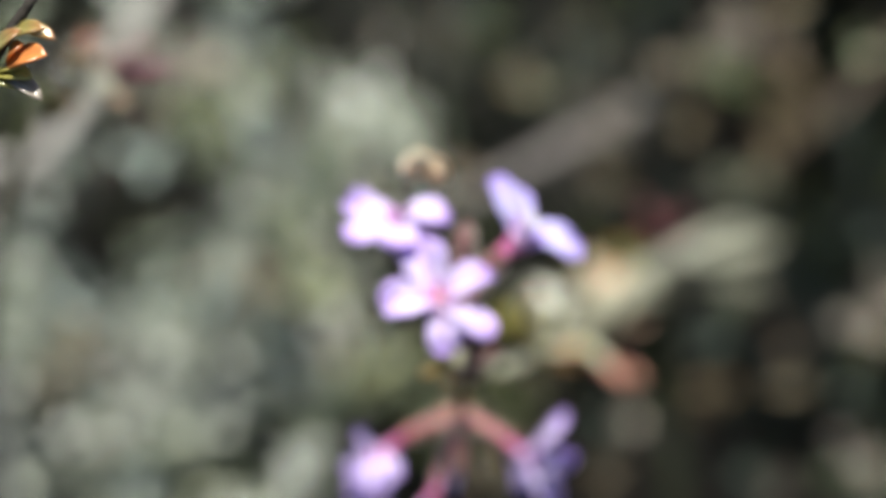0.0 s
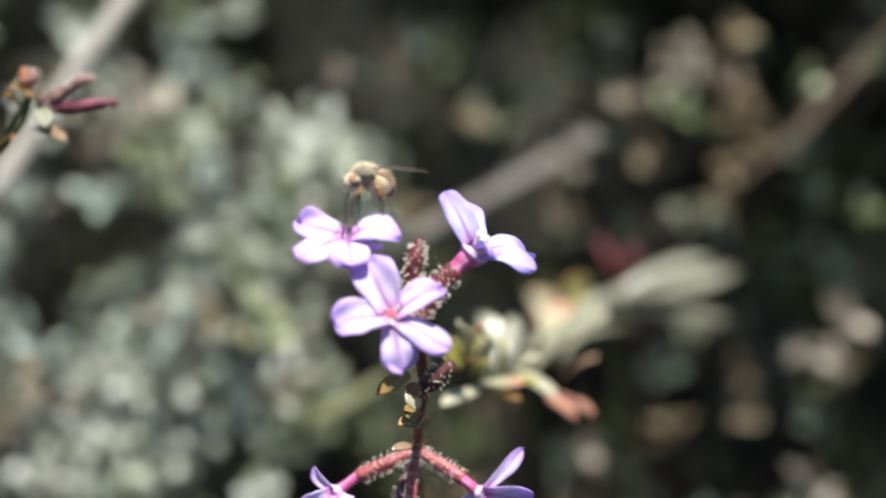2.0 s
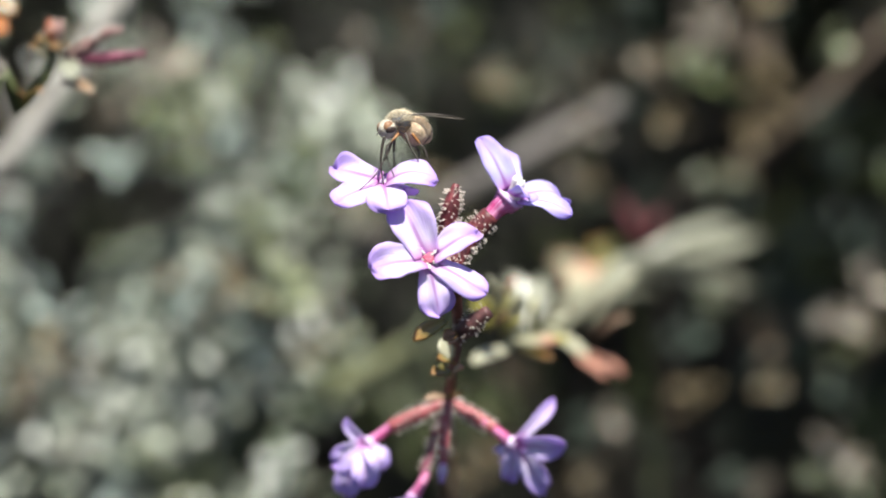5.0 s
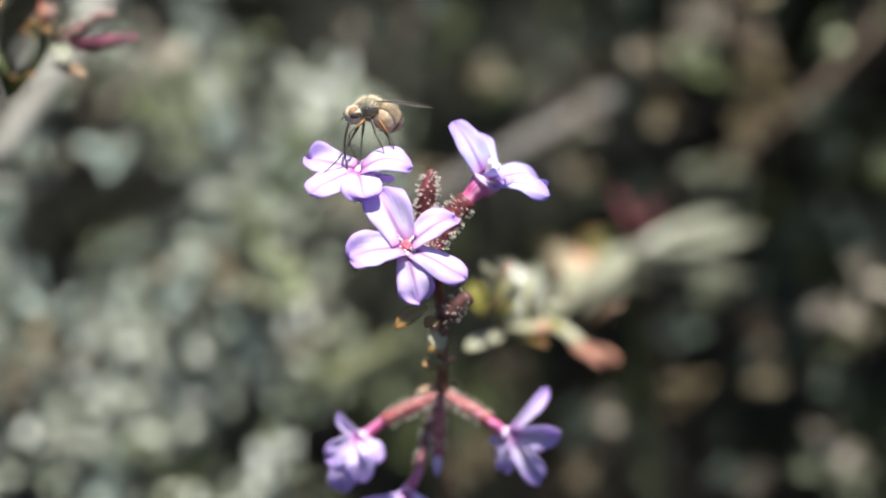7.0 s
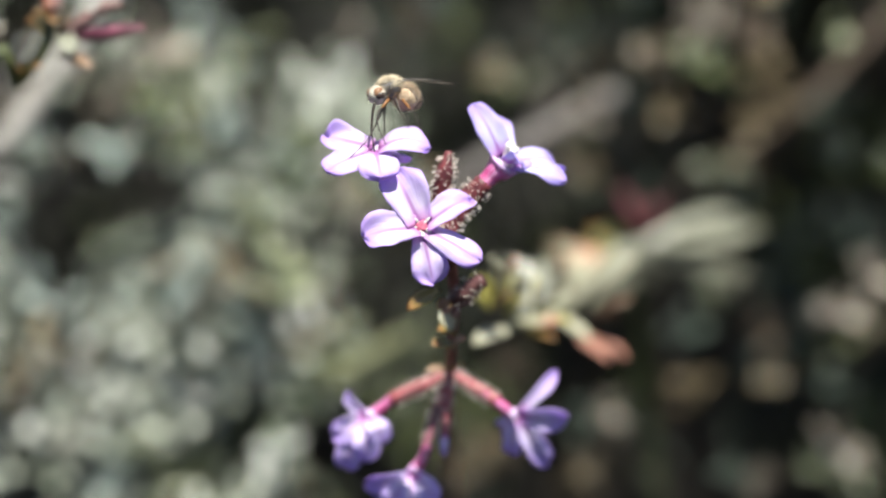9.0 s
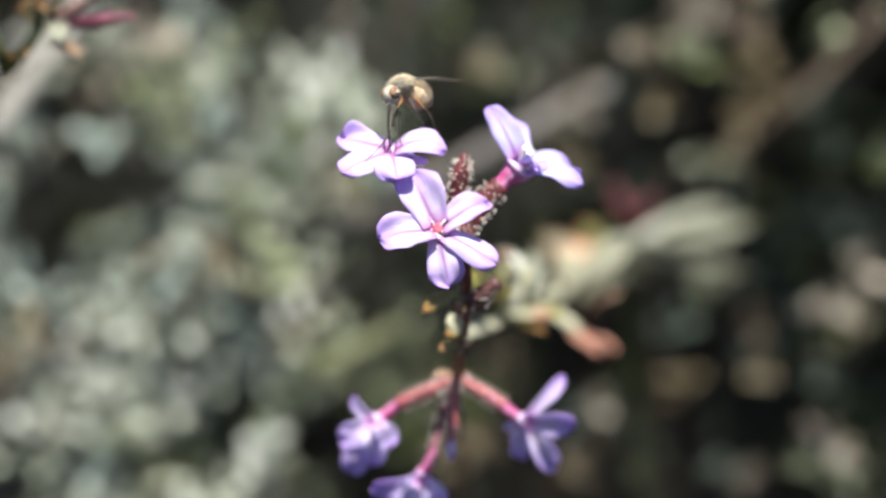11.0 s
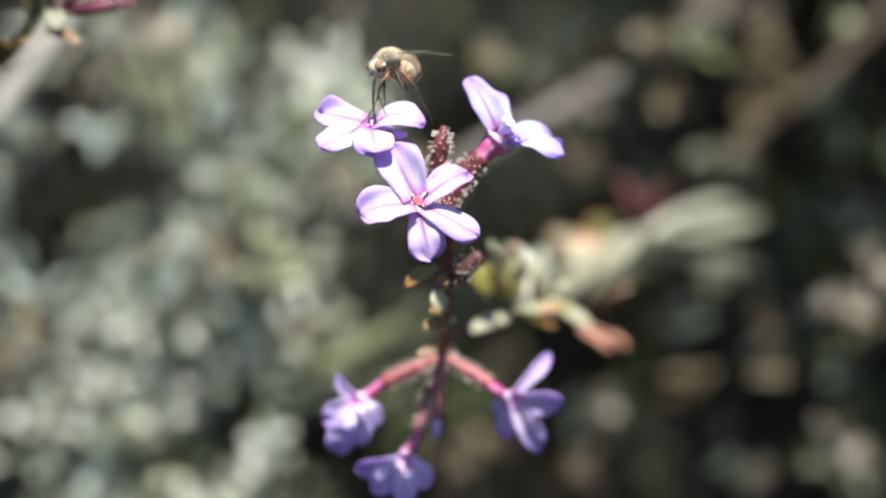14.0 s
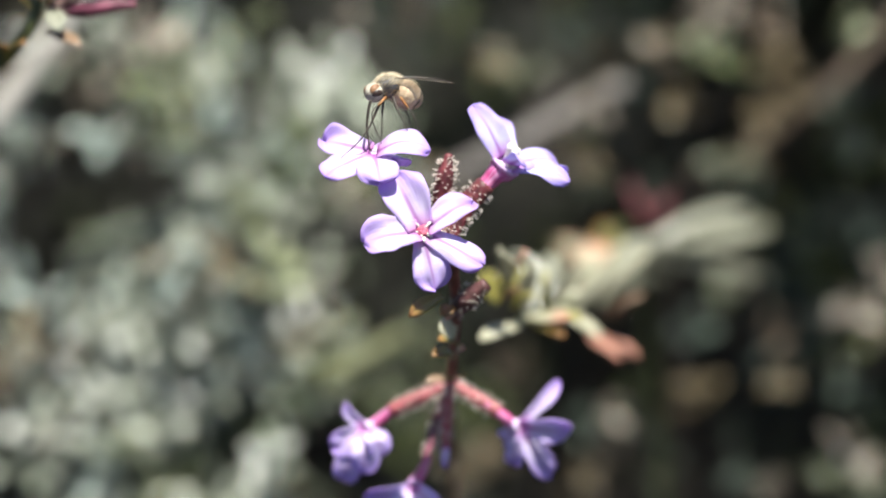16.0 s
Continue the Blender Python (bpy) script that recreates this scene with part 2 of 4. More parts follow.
# soil much darker than dry earth; the ground's shade is put into its colour
SOIL = material("shade_dark_soil", lambda t: solid(t, ramp(t, grain(t, 40.0, 8, 0.7), [(0.3, (0.008, 0.008, 0.0065)), (0.7, (0.026, 0.025, 0.020))]), 0.95, bumped(t, grain(t, 120.0, 8), 1.0, 0.01), 0.1))
LITTER = material("dry_litter", leaf_build((0.20, 0.16, 0.11), (0.08, 0.06, 0.045), 0.1))

# the fly
FUR_GOLD = material("golden_fur", lambda t: solid(t, ramp(t, grain(t, 900.0), [(0.3, (0.46, 0.37, 0.25)), (0.7, (0.80, 0.71, 0.55))]), 0.7, None, 0.3, 0.25))
FUR_GREY = material("grey_fur", lambda t: solid(t, ramp(t, grain(t, 900.0), [(0.3, (0.34, 0.30, 0.24)), (0.7, (0.66, 0.60, 0.50))]), 0.7, None, 0.3, 0.2))
FUR_TAN = material("tan_fur", lambda t: solid(t, ramp(t, grain(t, 900.0), [(0.3, (0.30, 0.18, 0.09)), (0.7, (0.58, 0.40, 0.22))]), 0.7, None, 0.3, 0.2))
HULL_GREY = material("slate_thorax", lambda t: solid(t, ramp(t, grain(t, 700.0), [(0.35, (0.03, 0.03, 0.035)), (0.7, (0.16, 0.155, 0.16))]), 0.6, bumped(t, grain(t, 2500.0), 0.4, 0.0001), 0.3))


def abdomen_build(t):
    uv, along, across = uv_parts(t)
    c = ramp(t, grain(t, 700.0), [(0.3, (0.46, 0.31, 0.19)), (0.7, (0.68, 0.52, 0.37))])
    band = t.nodes.new("ShaderNodeTexWave")
    m = t.nodes.new("ShaderNodeMapping")
    m.inputs["Scale"].default_value = (5.0, 0.0, 0.0)
    t.links.new(uv, m.inputs["Vector"])
    t.links.new(m.outputs["Vector"], band.inputs["Vector"])
    band.inputs["Scale"].default_value = 0.32
    band.inputs["Distortion"].default_value = 0.4
    bars = ramp(t, band.outputs["Fac"], [(0.62, (0, 0, 0)), (0.78, (1, 1, 1))])
    spots = ramp(t, grain(t, 1400.0), [(0.36, (0, 0, 0)), (0.44, (1, 1, 1))])
    rear = ramp(t, along, [(0.45, (0, 0, 0)), (0.75, (0.95, 0.95, 0.95))])
    c = mixed(t, maths(t, "MULTIPLY", maths(t, "MULTIPLY", bars, spots), rear), c, (0.03, 0.025, 0.02))
    return solid(t, c, 0.5, bumped(t, grain(t, 2500.0), 0.5, 0.0001), 0.35)


ABDOMEN = material("banded_tan_abdomen", abdomen_build)
EYE_TOP = material("tan_eye", lambda t: solid(t, ramp(t, grain(t, 500.0), [(0.35, (0.13, 0.06, 0.03)), (0.7, (0.28, 0.15, 0.08))]), 0.45, bumped(t, grain(t, 9000.0), 0.3, 0.00005), 0.3))
EYE_DARK = material("dark_eye", lambda t: solid(t, ramp(t, grain(t, 500.0), [(0.35, (0.018, 0.012, 0.010)), (0.7, (0.05, 0.03, 0.025))]), 0.45, bumped(t, grain(t, 9000.0), 0.3, 0.00005), 0.3))
LEG_DARK = material("black_leg", lambda t: solid(t, ramp(t, grain(t, 1500.0), [(0.3, (0.02, 0.016, 0.014)), (0.7, (0.07, 0.05, 0.04))]), 0.45, None, 0.4))
LEG_AMBER = material("amber_leg", lambda t: solid(t, ramp(t, grain(t, 1500.0), [(0.3, (0.18, 0.065, 0.018)), (0.7, (0.40, 0.18, 0.05))]), 0.4, None, 0.4, 0.15))


def wing_build(t):
    p = node(t, "BsdfPrincipled", Roughness=0.5)
    uv, along, across = uv_parts(t)
    c = ramp(t, grain(t, 900.0), [(0.3, (0.05, 0.038, 0.028)), (0.7, (0.14, 0.11, 0.085))])
    t.links.new(c, p.inputs["Base Color"])
    clear = t.nodes.new("ShaderNodeBsdfTransparent")
    mix = t.nodes.new("ShaderNodeMixShader")
    mix.inputs[0].default_value = 0.45
    t.links.new(clear.outputs["BSDF"], mix.inputs[1])
    t.links.new(p.outputs["BSDF"], mix.inputs[2])
    return mix.outputs["Shader"]


WING = material("smoky_clear_wing", wing_build)

# ---- shaping helpers ----
F = 784 / math.tan(radians(7.5))
VIEW = pose(0.00006, -0.46995, 0.57114, 69.997, 0.0015, 0.004)
TURN = VIEW.to_3x3()
MM = 0.001


def vp(h, v, near=0.0):
    """A place by its bearing from the middle of the shot's main view, and by how many millimetres it stands nearer than the flowers."""
    z = 0.5 - near * MM
    return VIEW @ Vector(((h - 784) * z / F, (441 - v) * z / F, -z))


def way(right, up, near):
    """A direction in the main view's terms: right, up, and towards the viewer."""
    return (TURN @ Vector((right, up, near))).normalized()


def part(name, mesh, material, parent=None, label="", at=None, smooth=True):
    """One mesh object from (vertices, faces, uvs) or from several of them joined, under a thing or a part."""
    verts, faces, uvs = [], [], []
    for v, f, u in (mesh if isinstance(mesh, list) else [mesh]):
        n = len(verts)
        verts += [tuple(p) for p in v]
        faces += [tuple(i + n for i in face) for face in f]
        uvs += list(u)
    data = bpy.data.meshes.new(name)
    base = base_of(parent)
    origin = Vector(at) if at is not None else base
    data.from_pydata([tuple(Vector(p) - origin) for p in verts], [], faces)
    layer = data.uv_layers.new(name="UVMap")
    loops = np.empty(len(data.loops), dtype=np.int32)
    data.loops.foreach_get("vertex_index", loops)
    layer.data.foreach_set("uv", np.array(uvs, dtype=np.float32)[loops].ravel())
    if smooth:
        data.polygons.foreach_set("use_smooth", np.ones(len(data.polygons), dtype=bool))
    data.materials.append(material)
    ob = new(name, data)
    ob.parent = parent
    ob.location = origin - base
    if label:
        ob["label"] = label
    return ob


def base_of(ob):
    """Where an unturned thing's or part's own zero lies."""
    p = Vector()
    while ob is not None:
        p += ob.location
        ob = ob.parent
    return p


def moved(mesh, m):
    v, f, u = mesh
    return [m @ Vector(p) for p in v], f, u


def curve_points(points, n):
    """A smooth line through a few points."""
    p = [Vector(q) for q in points]
    p = [p[0] * 2 - p[1]] + p + [p[-1] * 2 - p[-2]]
    out = []
    spans = len(p) - 3
    for i in range(n):
        s = i / (n - 1) * spans
        k = min(int(s), spans - 1)
        f = s - k
        a, b, c, d = p[k:k + 4]
        out.append(0.5 * (2 * b + (c - a) * f + (2 * a - 5 * b + 4 * c - d) * f * f + (3 * b - a - 3 * c + d) * f ** 3))
    return out


def sweep(points, radii, rings=12, sides=10, rib=0.0, ribs=5, rough=0.0):
    """A tapered tube through points, closed at both ends; rib swells it in lengthwise ridges."""
    line = curve_points(points, rings)
    verts, faces, uvs = [], [], []
    tangent = (line[1] - line[0]).normalized()
    side = tangent.orthogonal().normalized()
    for i, p in enumerate(line):
        nxt = (line[min(i + 1, rings - 1)] - line[max(i - 1, 0)]).normalized()
        side = (side - nxt * side.dot(nxt)).normalized()
        other = nxt.cross(side)
        s = i / (rings - 1) * (len(radii) - 1)
        k = min(int(s), len(radii) - 2)
        r = radii[k] + (radii[k + 1] - radii[k]) * (s - k)
        for j in range(sides):
            a = 2 * math.pi * j / sides
            rr = r * (1 + rib * math.cos(ribs * a))
            if rough:
                rr *= 1 + rough * noise.noise(p * 300 + Vector((math.cos(a), math.sin(a), 0)) * 0.7)
            verts.append(p + (side * math.cos(a) + other * math.sin(a)) * rr)
            uvs.append((i / (rings - 1), j / sides))
    for i in range(rings - 1):
        for j in range(sides):
            a, b = i * sides + j, i * sides + (j + 1) % sides
            faces.append((a, b, b + sides, a + sides))
    faces.append(tuple(reversed(range(sides))))
    faces.append(tuple(range((rings - 1) * sides, rings * sides)))
    return verts, faces, uvs


def shell(grid, thick):
    """A thin closed sheet from a grid of points, rows along it."""
    nu, nv = len(grid), len(grid[0])
    verts, uvs = [], []
    for s in (0.5, -0.5):
        for i in range(nu):
            for j in range(nv):
                du = grid[min(i + 1, nu - 1)][j] - grid[max(i - 1, 0)][j]
                dv = grid[i][min(j + 1, nv - 1)] - grid[i][max(j - 1, 0)]
                nrm = du.cross(dv)
                nrm = nrm.normalized() if nrm.length > 1e-12 else Vector((0, 0, 1))
                verts.append(grid[i][j] + nrm * thick * s)
                uvs.append((i / (nu - 1), j / (nv - 1)))
    faces, k = [], nu * nv
    for i in range(nu - 1):
        for j in range(nv - 1):
            a = i * nv + j
            faces.append((a, a + nv, a + nv + 1, a + 1))
            faces.append((a + k, a + k + 1, a + k + nv + 1, a + k + nv))
    rim = [j for j in range(nv)] + [i * nv + nv - 1 for i in range(1, nu)] + [(nu - 1) * nv + j for j in range(nv - 2, -1, -1)] + [i * nv for i in range(nu - 2, 0, -1)]
    for a, b in zip(rim, rim[1:] + rim[:1]):
        faces.append((a, b, b + k, a + k))
    return verts, faces, uvs


def blade(length, width, base=0.2, curl=0.0, fold=0.0, lift=0.0, twist=0.0, wide=0.6, point=0.0, ripple=0.0, seed=0, nu=12, nv=7, thick=0.0001, notch=0.0, skew=0.0):
    """A petal or leaf along +x with its face to +z: curl bends its end down, fold raises both sides, lift starts it upwards, point sharpens the tip."""
    grid = []
    x = z = 0.0
    for i in range(nu):
        u = i / (nu - 1)
        if i:
            a = lift - curl * ((i - 0.5) / (nu - 1)) ** 1.5
            x += length / (nu - 1) * math.cos(a)
            z += length / (nu - 1) * math.sin(a)
        a = lift - curl * u ** 1.5
        if u < wide:
            s = u / wide
            w = base + (1 - base) * s * s * (3 - 2 * s)
        else:
            s = (u - wide) / (1 - wide)
            w = (max(0.0, 1 - s ** 2.4)) ** (0.5 + 0.5 * point)
        w = max(w, 0.03) * width / 2
        row = []
        for j in range(nv):
            v = j / (nv - 1) * 2 - 1
            h = fold * (1 + skew * (1 if v > 0 else -1)) * abs(v) * w + ripple * width * noise.noise(Vector((u * 2.5, v * 1.6, seed * 7.3))) * (0.3 + abs(v)) * u
            tw = twist * u
            y, up = v * w * math.cos(tw), v * w * math.sin(tw) + h
            back = notch * length * max(0.0, u - 0.75) * 4 * (1 - abs(v)) * 0.5
            row.append(Vector((x - math.sin(a) * up - back, y, z + math.cos(a) * up)))
        grid.append(row)
    return shell(grid, thick)


def petal(root, tip, width, face, arch, fold, claw=0.3, seed=0, nu=20, nv=13, thick=0.00012):
    """A petal from its claw to its tip: arch bows it towards its face, fold raises both sides; the end is broad and slightly notched."""
    along = (tip - root)
    length = along.length
    normal = (face - along * face.dot(along) / length ** 2).normalized()

    def spine(u):
        return root + along * u + normal * arch * length * 4 * u * (1 - u) * (0.6 + 0.8 * u)

    grid = []
    wide = 0.66
    skew = 0.5 * math.sin(2.3 * seed)
    for i in range(nu):
        u = i / (nu - 1)
        step = (spine(min(1, u + 0.02)) - spine(max(0, u - 0.02))).normalized()
        across = normal.cross(step).normalized()
        up = step.cross(across)
        if u < wide:
            s = u / wide
            w = claw + (1 - claw) * s * s * (3 - 2 * s)
        else:
            s = (u - wide) / (1 - wide)
            w = max(0.0, 1 - s ** 2.6) ** 0.5
        w = max(w, 0.05) * width / 2
        row = []
        for j in range(nv):
            v = j / (nv - 1) * 2 - 1
            h = fold * (1 + skew * (1 if v > 0 else -1)) * abs(v) ** 1.3 * w
            h += 0.33 * width * noise.noise(Vector((u * 2.4, v * 1.5, seed * 7.3))) * (0.25 + abs(v)) * u
            back = 0.06 * length * max(0.0, u - 0.75) * 4 * (1 - abs(v)) * 0.5
            edge = 1 + 0.06 * noise.noise(Vector((u * 6, v * 3, seed * 3.1 + 9)))
            row.append(spine(u) + across * v * w * edge + up * h - step * back)
        grid.append(row)
    return shell(grid, thick)


def leaf_frame(along, face):
    """A turn whose +x runs along a leaf and whose +z lies as near face as it can."""
    x = along.normalized()
    z = (face - x * face.dot(x)).normalized()
    return Matrix((x, z.cross(x), z)).transposed()


def ball(centre, radii, rings=10, sides=14, turn=None, lump=0.0, seed=0.0):
    """An egg-shaped body along +x, with uv along it."""
    verts, faces, uvs = [], [], []
    m = turn or Matrix.Identity(3)
    for i in range(rings + 1):
        a = math.pi * i / rings
        for j in range(sides):
            b = 2 * math.pi * j / sides
            d = Vector((-math.cos(a), math.sin(a) * math.cos(b), math.sin(a) * math.sin(b)))
            k = 1 + lump * noise.noise(d * 2.3 + Vector((seed, 0, 0)))
            verts.append(Vector(centre) + m @ Vector((d.x * radii[0] * k, d.y * radii[1] * k, d.z * radii[2] * k)))
            uvs.append((i / rings, j / sides))
    for i in range(rings):
        for j in range(sides):
            a, b = i * sides + j, i * sides + (j + 1) % sides
            faces.append((a, b, b + sides, a + sides))
    return verts, faces, uvs


def frame_of(axis, up):
    """A turn whose +z is axis and whose +x lies as near up as it can."""
    z = axis.normalized()
    x = (up - z * up.dot(z)).normalized()
    return Matrix((x, z.cross(x), z)).transposed()

# ---- ground ----
def make_ground():
    verts, faces, uvs = [], [], []
    steps = [-200, -60, -20, -8, -4] + [-3 + 0.25 * i for i in range(25)] + [4, 8, 20, 60, 200]
    for y in steps:
        for x in steps:
            h = 0.03 * noise.noise(Vector((x * 1.7, y * 1.7, 0))) + 0.015 * noise.noise(Vector((x * 5, y * 5, 3)))
            verts.append((x, y, h - 0.03))
            uvs.append((x, y))
    n = len(steps)
    for i in range(n - 1):
        for j in range(n - 1):
            a = i * n + j
            faces.append((a, a + 1, a + n + 1, a + n))
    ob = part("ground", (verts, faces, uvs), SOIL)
    tagged(ob, "dry soil under low shrubs, darkened as shade", "ground", kind="structure")


make_ground()


def make_litter():
    """Fallen leaves and bits of twig on the soil."""
    rng = random.Random(8)
    bits = []
    for _ in range(700):
        a, r = rng.uniform(0, 2 * math.pi), 1.6 * math.sqrt(rng.random())
        x, y = r * math.sin(a), 0.5 + r * math.cos(a)
        h = 0.03 * noise.noise(Vector((x * 1.7, y * 1.7, 0))) + 0.015 * noise.noise(Vector((x * 5, y * 5, 3))) - 0.024
        m = Matrix.Translation((x, y, h)) @ pose(0, 0, 0, rng.uniform(-25, 25), rng.uniform(-25, 25), rng.uniform(0, 360)).to_3x3().to_4x4()
        bits.append(moved(blade(rng.uniform(0.01, 0.024), rng.uniform(0.003, 0.008), 0.3, rng.uniform(-0.6, 1.2), 0.4, 0.1, 0.2, 0.5, 0.5, 0.1, 1, 5, 3, 0.0005), m))
    tagged(part("leaf_litter", bits, LITTER), "dry brown fallen leaves on the soil", "leaf litter", kind="stuff")


make_litter()

# ---- shrubs behind the flowers ----
LEAVES = [blade(1.0, w, 0.25, c, f, 0.2, tw, 0.55, 0.5, 0.05, k, 5, 3, 0.03)
          for k, (w, c, f, tw) in enumerate([(0.36, 0.7, 0.25, 0.2), (0.42, 0.3, 0.35, -0.3), (0.30, 1.0, 0.15, 0.4), (0.38, -0.3, 0.4, 0.1)])]
LEAF_ARRAYS = [(np.array([tuple(p) for p in v]), f, u) for v, f, u in LEAVES]


def placed_leaf(rng, root, out, normal, size):
    v, f, u = LEAF_ARRAYS[rng.randrange(4)]
    y = normal.cross(out).normalized()
    z = out.cross(y).normalized()
    m = np.array((out, y, z))
    return (v * size) @ m + np.array(root), f, u


def sprig(rng, root, up, length, leaf, pairs):
    """A leafy shoot: its stalk, and its leaves in crossed pairs."""
    bend = Vector((rng.uniform(-1, 1), rng.uniform(-1, 1), rng.uniform(-0.3, 0.5))) * 0.3
    line = curve_points([root, root + (up + bend * 0.3) * length * 0.5, root + (up + bend).normalized() * length], pairs + 2)
    leaves = []
    spin = rng.uniform(0, 6.28)
    for i in range(1, pairs + 2):
        along = (line[i] - line[i - 1]).normalized()
        a = along.orthogonal().normalized()
        b = along.cross(a)
        spin += 1.57 + rng.uniform(-0.3, 0.3)
        for s in (0, math.pi):
            d = a * math.cos(spin + s) + b * math.sin(spin + s)
            out = (d + along * rng.uniform(0.3, 1.0)).normalized()
            leaves.append(placed_leaf(rng, line[i], out, along, leaf * rng.uniform(0.7, 1.25) * (1.1 - 0.45 * i / (pairs + 1))))
    return sweep([line[0], line[len(line) // 2], line[-1]], [leaf * 0.05, leaf * 0.03, leaf * 0.015], 5, 5), leaves


def shrub(name, label, seed, spots, leaf_mats, bark, leaf=0.017, length=0.06, pairs=6, group=""):
    """A shrub with a woody foot, limbs that reach each shoot, and foliage. spots: (h, v, near) of the shoots' roots, and which leaf they bear."""
    rng = random.Random(seed)
    roots = [vp(*s[:3]) for s in spots]
    middle = sum(roots, Vector()) / len(roots)
    foot = Vector((middle.x, middle.y + 0.03, 0))
    thing = new(name)
    thing.location = foot
    tagged(thing, label, "shrub", group)
    fork = Vector((foot.x, foot.y, max(0.03, middle.z * 0.35)))
    part("trunk", sweep([foot - Vector((0, 0, 0.05)), foot + Vector((0.004, 0.002, 0.02)), fork], [0.011, 0.009, 0.007], 8, 10, rough=0.3), bark, thing)
    limbs, foliage = [], [[] for _ in leaf_mats]
    for spot, r in zip(spots, roots):
        mid = fork.lerp(r, 0.55) + Vector((rng.uniform(-1, 1), rng.uniform(1.0, 4.0), rng.uniform(-1.2, 0.2))) * 0.02
        limbs.append([sweep([fork, mid, r], [0.0011, 0.0007, 0.0004], 7, 5)])
        up = Vector((rng.uniform(-0.6, 0.6), rng.uniform(-1.0, -0.1), rng.uniform(0.5, 1.0))).normalized()
        stalk, leaves = sprig(rng, r, up, length * rng.uniform(0.7, 1.3), leaf * rng.uniform(0.8, 1.2), pairs)
        limbs[-1].append(stalk)
        pick = rng.choices(range(len(leaf_mats)), [w for _, w in leaf_mats])[0]
        foliage[spot[3] if len(spot) > 3 else pick] += leaves
    for limb in limbs:
        part("branch", limb, bark, thing)
    for (mat, _), leaves in zip(leaf_mats, foliage):
        if leaves:
            tagged(part("foliage", leaves, mat, thing), kind="stuff")
    return thing


def scatter(seed, n, h0, h1, v0, v1, far0, far1, keep=None):
    rng = random.Random(seed)
    out = []
    while len(out) < n:
        s = (rng.uniform(h0, h1), rng.uniform(v0, v1), -rng.uniform(far0, far1))
        if keep is None or rng.random() < keep(s[0], s[1]):
            out.append(s)
    return out


# density of sage shoots across (columns) and down (rows) the camera's view, tuned to its brightness
THICKNESS = np.array([[0.25, 0.3, 0.0, 0.0, 0.0], [0.2, 0.9, 0.5, 0.4, 0.05], [0.6, 0.4, 1.5, 0.8, 0.2], [1.0, 0.35, 1.6, 0.15, 0.4], [1.6, 2.0, 2.0, 0.5, 0.02], [0.3, 1.6, 1.2, 0.1, 0.05]]) / 2


def thickness(h, v):
    x, y = min(max(h / 196 - 0.5, 0), 3.999), min(max(v / 147 - 0.5, 0), 4.999)
    i, j = int(y), int(x)
    fx, fy = x - j, y - i
    g = THICKNESS
    return (g[i, j] * (1 - fx) + g[i, j + 1] * fx) * (1 - fy) + (g[i + 1, j] * (1 - fx) + g[i + 1, j + 1] * fx) * fy


def open_growth(h, v):
    """How closely the shoots stand: clumps, with gaps where the camera's view is dark."""
    gaps = [(110, 415, 80), (165, 265, 45), (235, 415, 45), (415, 395, 45), (640, 505, 60), (475, 600, 45), (187, 760, 50), (8, 835, 50), (470, 60, 60), (560, 60, 60), (820, 150, 130), (590, 830, 60), (860, 650, 80)]
    if abs(h - 105) < 70 and 350 < v < 600:
        return 0.0
    k = thickness(h, v - 70)
    for x, y, r in gaps:
        d = max(0.0, v - y - 130) if v > y else y - v
        k *= 1 - 0.97 * math.exp(-((h - x) ** 2 + d * d) / (r * r))
    return k * (0.15 + 0.85 * (noise.noise(Vector((h * 0.010, v * 0.010, 4.2))) > -0.05))


LEFT_MIX = [(SAGE, 4), (PALE_LEAF, 5), (OLIVE, 2), (TAN_LEAF, 1), (SHADED_SAGE, 2), (LIME_LEAF, 1), (BLUE_SAGE, 4), (ROSE_GREY, 2)]
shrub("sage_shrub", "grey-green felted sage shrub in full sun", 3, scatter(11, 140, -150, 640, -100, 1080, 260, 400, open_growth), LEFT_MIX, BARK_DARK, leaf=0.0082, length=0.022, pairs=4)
shrub("sage_shrub", "grey-green sage shrub with many small leaves", 4, scatter(12, 140, 250, 800, -120, 1080, 330, 540, open_growth), [(SAGE, 3), (PALE_LEAF, 3), (OLIVE, 2), (SHADED_SAGE, 3), (LIME_LEAF, 1), (BLUE_SAGE, 3), (ROSE_GREY, 1)], BARK_DARK, leaf=0.0082, length=0.023, pairs=4)
shrub("sage_shrub", "low sage shrub with leaves whitened to brighten it", 13, scatter(19, 180, -150, 520, 480, 1050, 250, 380, open_growth), [(SAGE, 3), (PALE_LEAF, 9), (TAN_LEAF, 1), (BLUE_SAGE, 4), (LIME_LEAF, 1)], BARK_DARK, leaf=0.0082, length=0.022, pairs=4)
shrub("sage_shrub", "tall sage shrub behind the flowers, leaves darkened as shade", 5, scatter(13, 130, -600, 350, -300, 1200, 420, 640, open_growth), [(SHADED_SAGE, 4), (OLIVE, 2), (SHADE_LEAF, 6)], BARK_DARK, leaf=0.010, length=0.05)
shrub("evergreen_shrub", "twiggy shrub with near-black leaves that stand for shade", 7, scatter(15, 120, 700, 2200, -150, 1300, 540, 900), [(SHADE_LEAF, 6), (OLIVE, 1)], BARK_DARK, leaf=0.014)
shrub("evergreen_shrub", "shrub with dense near-black leaves that stand for shade", 8, scatter(16, 180, -900, 900, -500, 1400, 640, 950), [(SHADE_LEAF, 7), (OLIVE, 1)], BARK_DARK, leaf=0.016)
